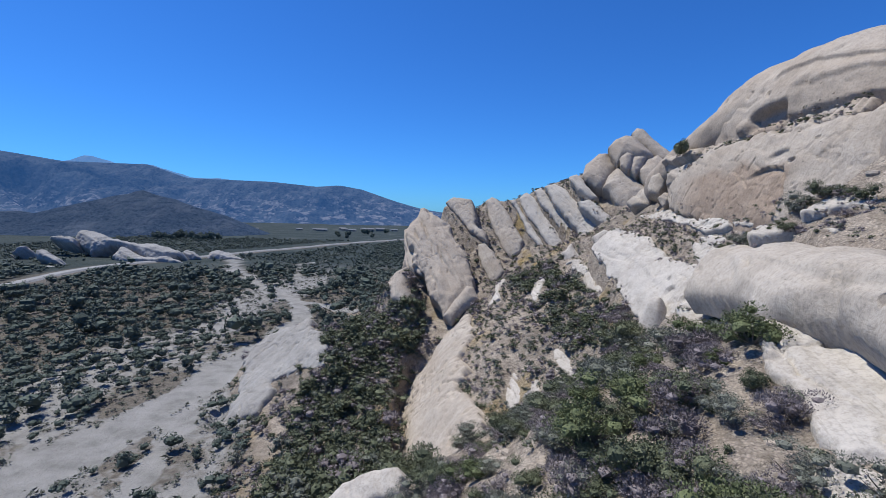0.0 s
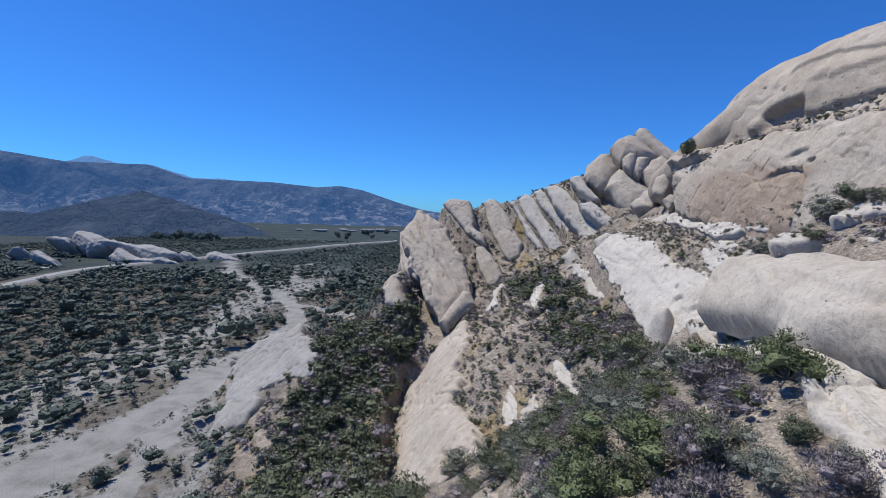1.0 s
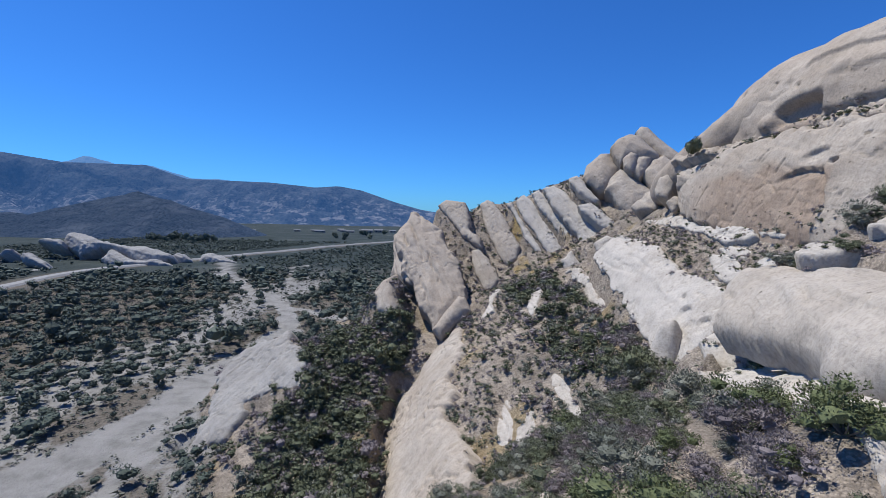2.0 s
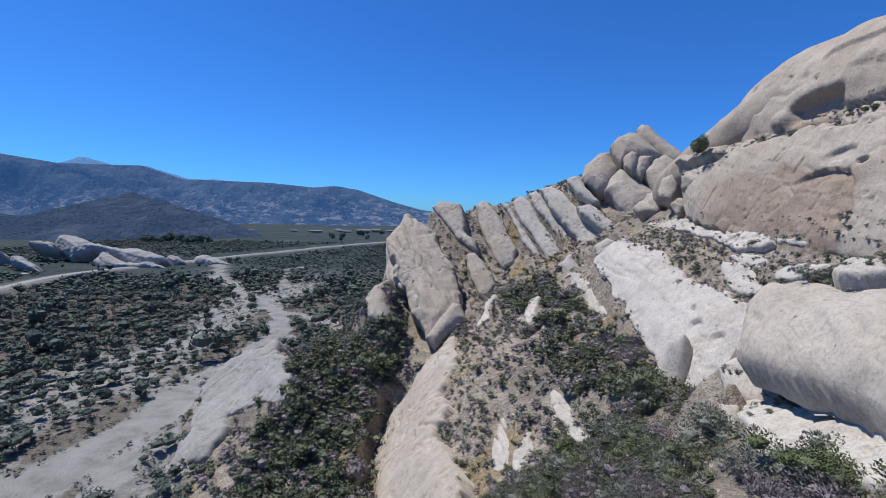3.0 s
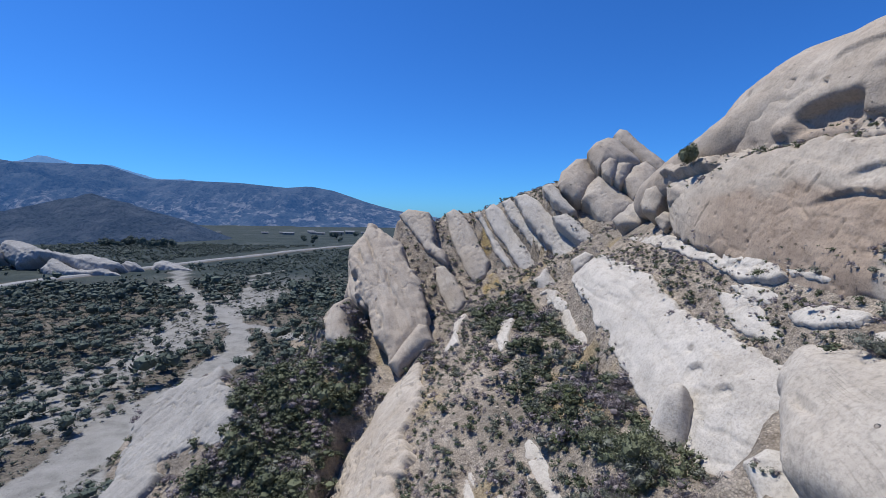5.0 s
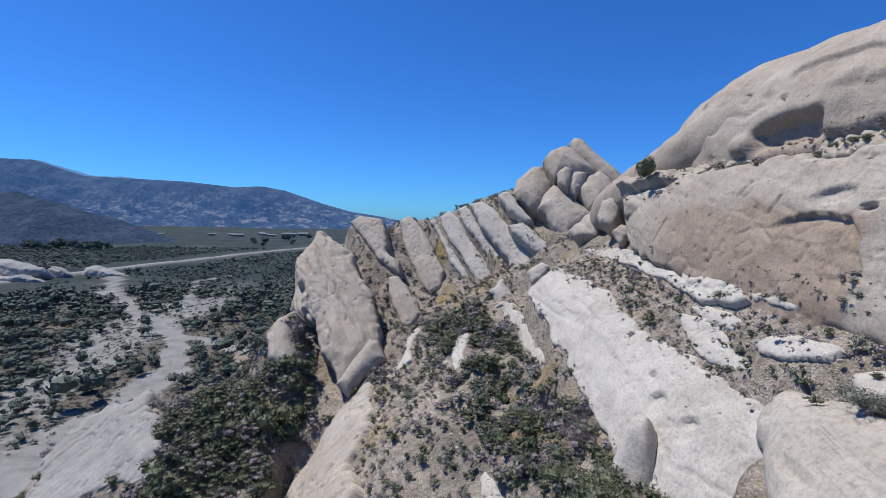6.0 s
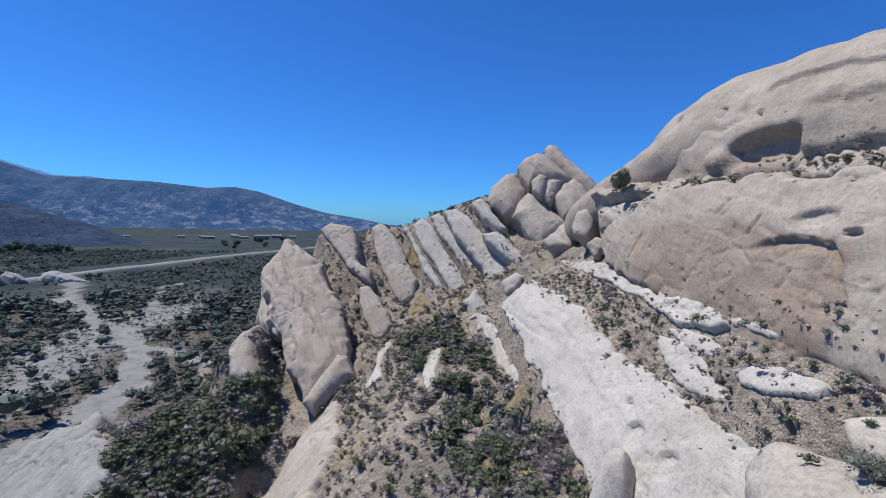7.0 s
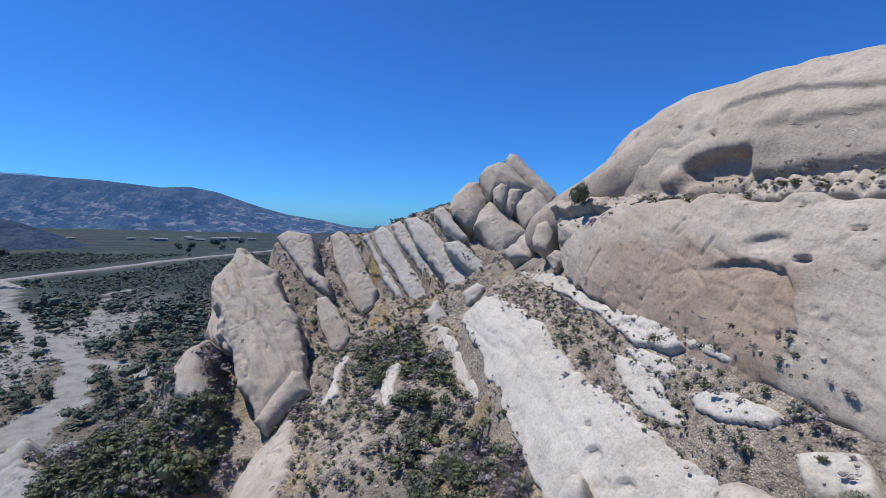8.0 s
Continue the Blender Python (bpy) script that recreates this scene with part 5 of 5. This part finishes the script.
# ---- far rocks, hill and mountains ----
MOUNDS = (
    ((-195.4, 308.0, 2.5), ((-36.5, 10.8), (-38.3, 15.5), (-37.8, 19.5), (-33.4, 21.2), (-25.4, 19.5), (-14.9, 15.6), (-1.2, 12.8), (11.7, 11.1), (23.5, 11.1), (32.5, 8.8), (41.8, 5.5), (44.1, 2.9), (39.1, -0.9), (29.1, -4.0), (19.9, -0.9), (7.1, 4.8), (-2.6, 8.1), (-8.7, 8.3), (-14.4, 4.3), (-19.2, 0.4), (-22.4, 4.4), (-30.3, 7.3))),
    ((-233.6, 312.0, 9.1), ((-11.9, 4.7), (-6.7, 7.3), (-0.5, 7.1), (6.9, 5.0), (9.7, 0.5), (1.4, 1.0), (-5.4, 2.1))),
    ((-168.8, 296.0, -1.0), ((-26.8, 3.9), (-25.3, 11.6), (-23.3, 13.5), (-14.7, 9.8), (-7.0, 6.2), (4.8, 5.4), (7.4, 7.7), (14.0, 5.9), (19.0, 4.8), (22.5, 1.9), (16.6, 0.4), (2.0, -0.3), (-13.8, -2.4), (-20.9, 0.2))),
    ((-149.5, 312.0, 1.1), ((-9.8, 4.2), (-7.3, 7.6), (-0.9, 6.4), (6.0, 1.7), (0.4, -0.9), (-6.1, -1.2))),
    ((-130.3, 318.0, -0.5), ((-15.3, 1.2), (-14.7, 7.4), (-10.1, 10.0), (1.2, 7.2), (8.5, 3.7), (14.8, 1.7), (2.3, -0.8), (-12.6, -1.5))),
    ((-207.2, 270.0, 1.4), ((-13.1, 5.3), (-13.9, 8.5), (-10.4, 10.3), (-2.9, 7.0), (4.3, 3.0), (8.8, -0.7), (1.9, -0.3), (-9.5, 2.7))),
    ((-199.4, 262.0, -1.5), ((-7.8, -1.9), (-5.7, 3.4), (-1.0, 4.0), (6.0, 0.6), (0.3, -3.0))),
    ((-241.2, 290.0, 5.2), ((-5.3, -1.5), (-3.8, 3.7), (0.3, 6.5), (1.6, 3.5), (-1.2, -0.9))),
)
for k, (at, outline) in enumerate(MOUNDS):
    rock("rock_mound", "weathered pale sandstone hump beyond the highway", FAR_ROCK,
         plate(at, (-0.1, -0.74, 0.66), outline, 12, 3.0, 0.5, 0.25, -25, 0.3, 0.35, 0.7, 2.2, 0.5, 0.5, 200 + k), group="rocks beyond the highway")


def hills(name, label, gx_, gy_, profile, material):
    hx, hy = np.meshgrid(gx_, gy_, indexing="ij")
    hx, hy = hx.ravel(), hy.ravel()
    hz = profile(hx, hy)
    j = (np.arange(len(gx_) - 1)[:, None] * len(gy_) + np.arange(len(gy_) - 1)[None, :]).ravel()
    ob = mesh_object(name, np.stack([hx, hy, hz], 1), np.stack([j, j + len(gy_), j + len(gy_) + 1, j + 1], 1), material)
    return tagged(ob, label, "mountain", kind="structure")


def mountain_material(name, low, high, pale, haze_tint, glow, dots=0.06, dotted=0.12):
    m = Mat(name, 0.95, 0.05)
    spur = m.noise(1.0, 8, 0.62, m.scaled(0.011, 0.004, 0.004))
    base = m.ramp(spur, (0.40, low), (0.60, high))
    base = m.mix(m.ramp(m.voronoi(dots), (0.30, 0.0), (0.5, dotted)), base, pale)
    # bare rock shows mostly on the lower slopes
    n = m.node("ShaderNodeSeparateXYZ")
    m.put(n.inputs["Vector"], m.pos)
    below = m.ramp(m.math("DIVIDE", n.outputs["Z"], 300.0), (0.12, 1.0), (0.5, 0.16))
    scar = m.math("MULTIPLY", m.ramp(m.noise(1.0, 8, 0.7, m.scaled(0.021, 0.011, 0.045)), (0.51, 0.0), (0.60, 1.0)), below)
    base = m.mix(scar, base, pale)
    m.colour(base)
    # distance haze is put in as a blue glow of the slopes themselves
    m.b.inputs["Emission Color"].default_value = (*haze_tint, 1)
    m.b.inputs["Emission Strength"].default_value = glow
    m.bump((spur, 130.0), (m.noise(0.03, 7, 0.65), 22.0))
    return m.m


def dark_hill(x, y):
    p = np.stack([x, y, x * 0], 1)
    d = np.hypot((x + 408) / 190, (y - 690) / 170)
    z = 69 * np.maximum(0, 1 - d) ** 1.1 - 8
    z2 = 34 * np.maximum(0, 1 - np.hypot((x + 580) / 200, (y - 640) / 150)) - 8
    return np.maximum(np.maximum(z, z2) + 7 * fbm(p, 70, 5, 81) * smooth(-8, 20, np.maximum(z, z2)), -9)


# the hill's haze lies in its bluish base colours and a weak emission
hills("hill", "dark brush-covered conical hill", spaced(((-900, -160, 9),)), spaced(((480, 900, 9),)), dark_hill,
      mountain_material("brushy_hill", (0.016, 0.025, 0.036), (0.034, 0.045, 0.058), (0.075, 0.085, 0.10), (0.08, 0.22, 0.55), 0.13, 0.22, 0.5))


def range_profile(x, y):
    p = np.stack([x, y, x * 0], 1)
    crest = np.interp(x, (-3309, -2654, -2278, -1763, -1520, -992, -708, -566, -421, -203, -32, 171, 424, 900), (375, 351, 298, 294, 216, 208, 185, 198, 175, 105, 61, 34, -15, -56))
    t = (y - 1500) / 1500
    up = np.clip(t, 0, 1) ** 1.25
    down = np.clip(2.0 - t, 0, 1)
    ridge = 1 - np.abs(fbm(p, 440, 5, 83))
    z = crest * np.minimum(up, down) + (crest * 1.0) * (ridge - 0.8) * smooth(0.02, 0.35, up) * smooth(1.0, 0.72, up) - 40 * (1 - up)
    return z


# haze again: slope colours pushed to blue, with emission on top
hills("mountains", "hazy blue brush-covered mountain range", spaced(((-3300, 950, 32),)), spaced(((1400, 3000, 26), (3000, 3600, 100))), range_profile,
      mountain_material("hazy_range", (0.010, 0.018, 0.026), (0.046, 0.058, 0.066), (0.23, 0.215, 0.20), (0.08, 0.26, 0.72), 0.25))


def far_profile(x, y):
    crest = np.interp(x, (-4038, -3349, -3146, -2945, -2759, -2615, -2234, -1976, -1573, -962), (382, 416, 484, 424, 386, 422, 308, 306, 270, 186))
    p = np.stack([x, y, x * 0], 1)
    return crest * np.clip((y - 4000) / 400, 0, 1) + 8 * fbm(p, 120, 3, 85)


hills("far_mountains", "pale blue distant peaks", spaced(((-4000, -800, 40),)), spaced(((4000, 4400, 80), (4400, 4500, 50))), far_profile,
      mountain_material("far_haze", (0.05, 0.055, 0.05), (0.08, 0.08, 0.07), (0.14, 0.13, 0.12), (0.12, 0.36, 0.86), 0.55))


# ---- tree in the notch ----
tree = new("juniper")
tree.matrix_world = pose(41.3, 70.8, 43.7)
trunk_v, trunk_f = stems(5, 1.3, 777)
part("trunk", data_of("trunk", trunk_v * (1.2, 1.2, 1.2) * 1.0, trunk_f, BARK), tree)
crown_v, crown_f = tuft(3600, 0.028, 1.3, 778, 14, 0.22, FINER, 0.8, 1.0)
part("crown", data_of("crown", crown_v * (2.2, 2.2, 2.5), crown_f, LEAF), tree)
tagged(tree, "small dark green juniper in a notch of the rocks", "tree")


# ---- far valley: houses, sheds and trees ----
def wall_paint(name, c):
    m = Mat(name, 0.7, 0.3)
    m.colour(m.ramp(m.noise(0.3, 3), (0.3, tuple(v * 0.85 for v in c)), (0.7, c)))
    return m.m


PLASTER, TIN, SHADE_GLASS = wall_paint("pale_walls", (0.24, 0.24, 0.235)), wall_paint("tin_roof", (0.16, 0.17, 0.185)), wall_paint("dark_openings", (0.05, 0.055, 0.06))


def gabled(name, label, x, y, length, depth, tall, turn):
    z = float(height([x], [y])[0])
    ob = new(name)
    ob.matrix_world = pose(x, y, z - 0.3, 0, 0, turn)
    l, d = length / 2, depth / 2
    walls = np.array([(sx * l, sy * d, h) for h in (0, tall) for sx, sy in ((-1, -1), (1, -1), (1, 1), (-1, 1))] + [(-l, 0, tall * 1.45), (l, 0, tall * 1.45)])
    part("wall", data_of("wall", walls, np.array([(0, 1, 5, 4), (1, 2, 6, 5), (2, 3, 7, 6), (3, 0, 4, 7)]), PLASTER), ob)
    e = 0.6
    roof = np.array([(sx * (l + e), sy * (d + e), tall * 0.92 + up) for up in (0, 0.3) for sx in (-1, 1) for sy in (-1, 1)] + [(sx * (l + e), 0, tall * 1.45 + up) for up in (0, 0.3) for sx in (-1, 1)])
    part("roof", data_of("roof", roof, np.array([(4, 6, 11, 10), (10, 11, 7, 5), (0, 8, 9, 2), (8, 1, 3, 9), (0, 2, 6, 4), (1, 5, 7, 3), (0, 4, 10, 8), (8, 10, 5, 1), (2, 9, 11, 6), (9, 3, 7, 11)]), TIN), ob)
    for k in range(max(1, int(length / 7))):
        cx = -l + (k + 0.5) * length / max(1, int(length / 7))
        pane = np.array([(cx + a, -d - 0.05 + b, tall * c) for b in (0, 0.06) for a, c in ((-0.9, 0.3), (0.9, 0.3), (0.9, 0.75), (-0.9, 0.75))])
        part("window", data_of("window", pane, np.array([(0, 1, 2, 3), (7, 6, 5, 4), (0, 4, 5, 1), (1, 5, 6, 2), (2, 6, 7, 3), (3, 7, 4, 0)]), SHADE_GLASS), ob)
    return tagged(ob, label, "building", "far buildings")


for x, y, length, depth, tall, turn in ((-205, 930, 34, 12, 6, 8), (-150, 960, 26, 10, 5, 4), (-120, 985, 40, 14, 8, 10), (-175, 1010, 22, 10, 5, 20), (-98, 1010, 30, 12, 9, 6), (-360, 900, 30, 10, 5, 0), (-335, 930, 18, 9, 4, 30), (-230, 980, 16, 9, 4, 15), (-70, 1040, 24, 12, 6, 12), (-255, 950, 20, 9, 5, 25), (-140, 1050, 18, 9, 5, 0), (-190, 1070, 22, 10, 6, 5)):
    gabled("building", "small pale building far out in the valley", x, y, length * 0.6, depth * 0.7, tall * 0.6, turn)

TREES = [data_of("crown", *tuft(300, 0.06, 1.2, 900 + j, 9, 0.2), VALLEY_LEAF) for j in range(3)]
TRUNK = data_of("trunk", *stems(3, 0.7, 950), BARK)
for k in range(26):
    x, y = (rng.uniform(-300, -225), rng.uniform(500, 540)) if k < 16 else (rng.uniform(-130, -60), rng.uniform(600, 900))
    ob = new("tree")
    size = rng.uniform(6, 11)
    ob.matrix_world = Matrix.LocRotScale((x, y, float(height([x], [y])[0]) - 0.2), Euler((0, 0, k)), (size * 0.9, size * 0.9, size))
    part("crown", TREES[k % 3], ob)
    part("trunk", TRUNK, ob)
    tagged(ob, "dark round-crowned tree on the valley floor", "tree", "valley trees")
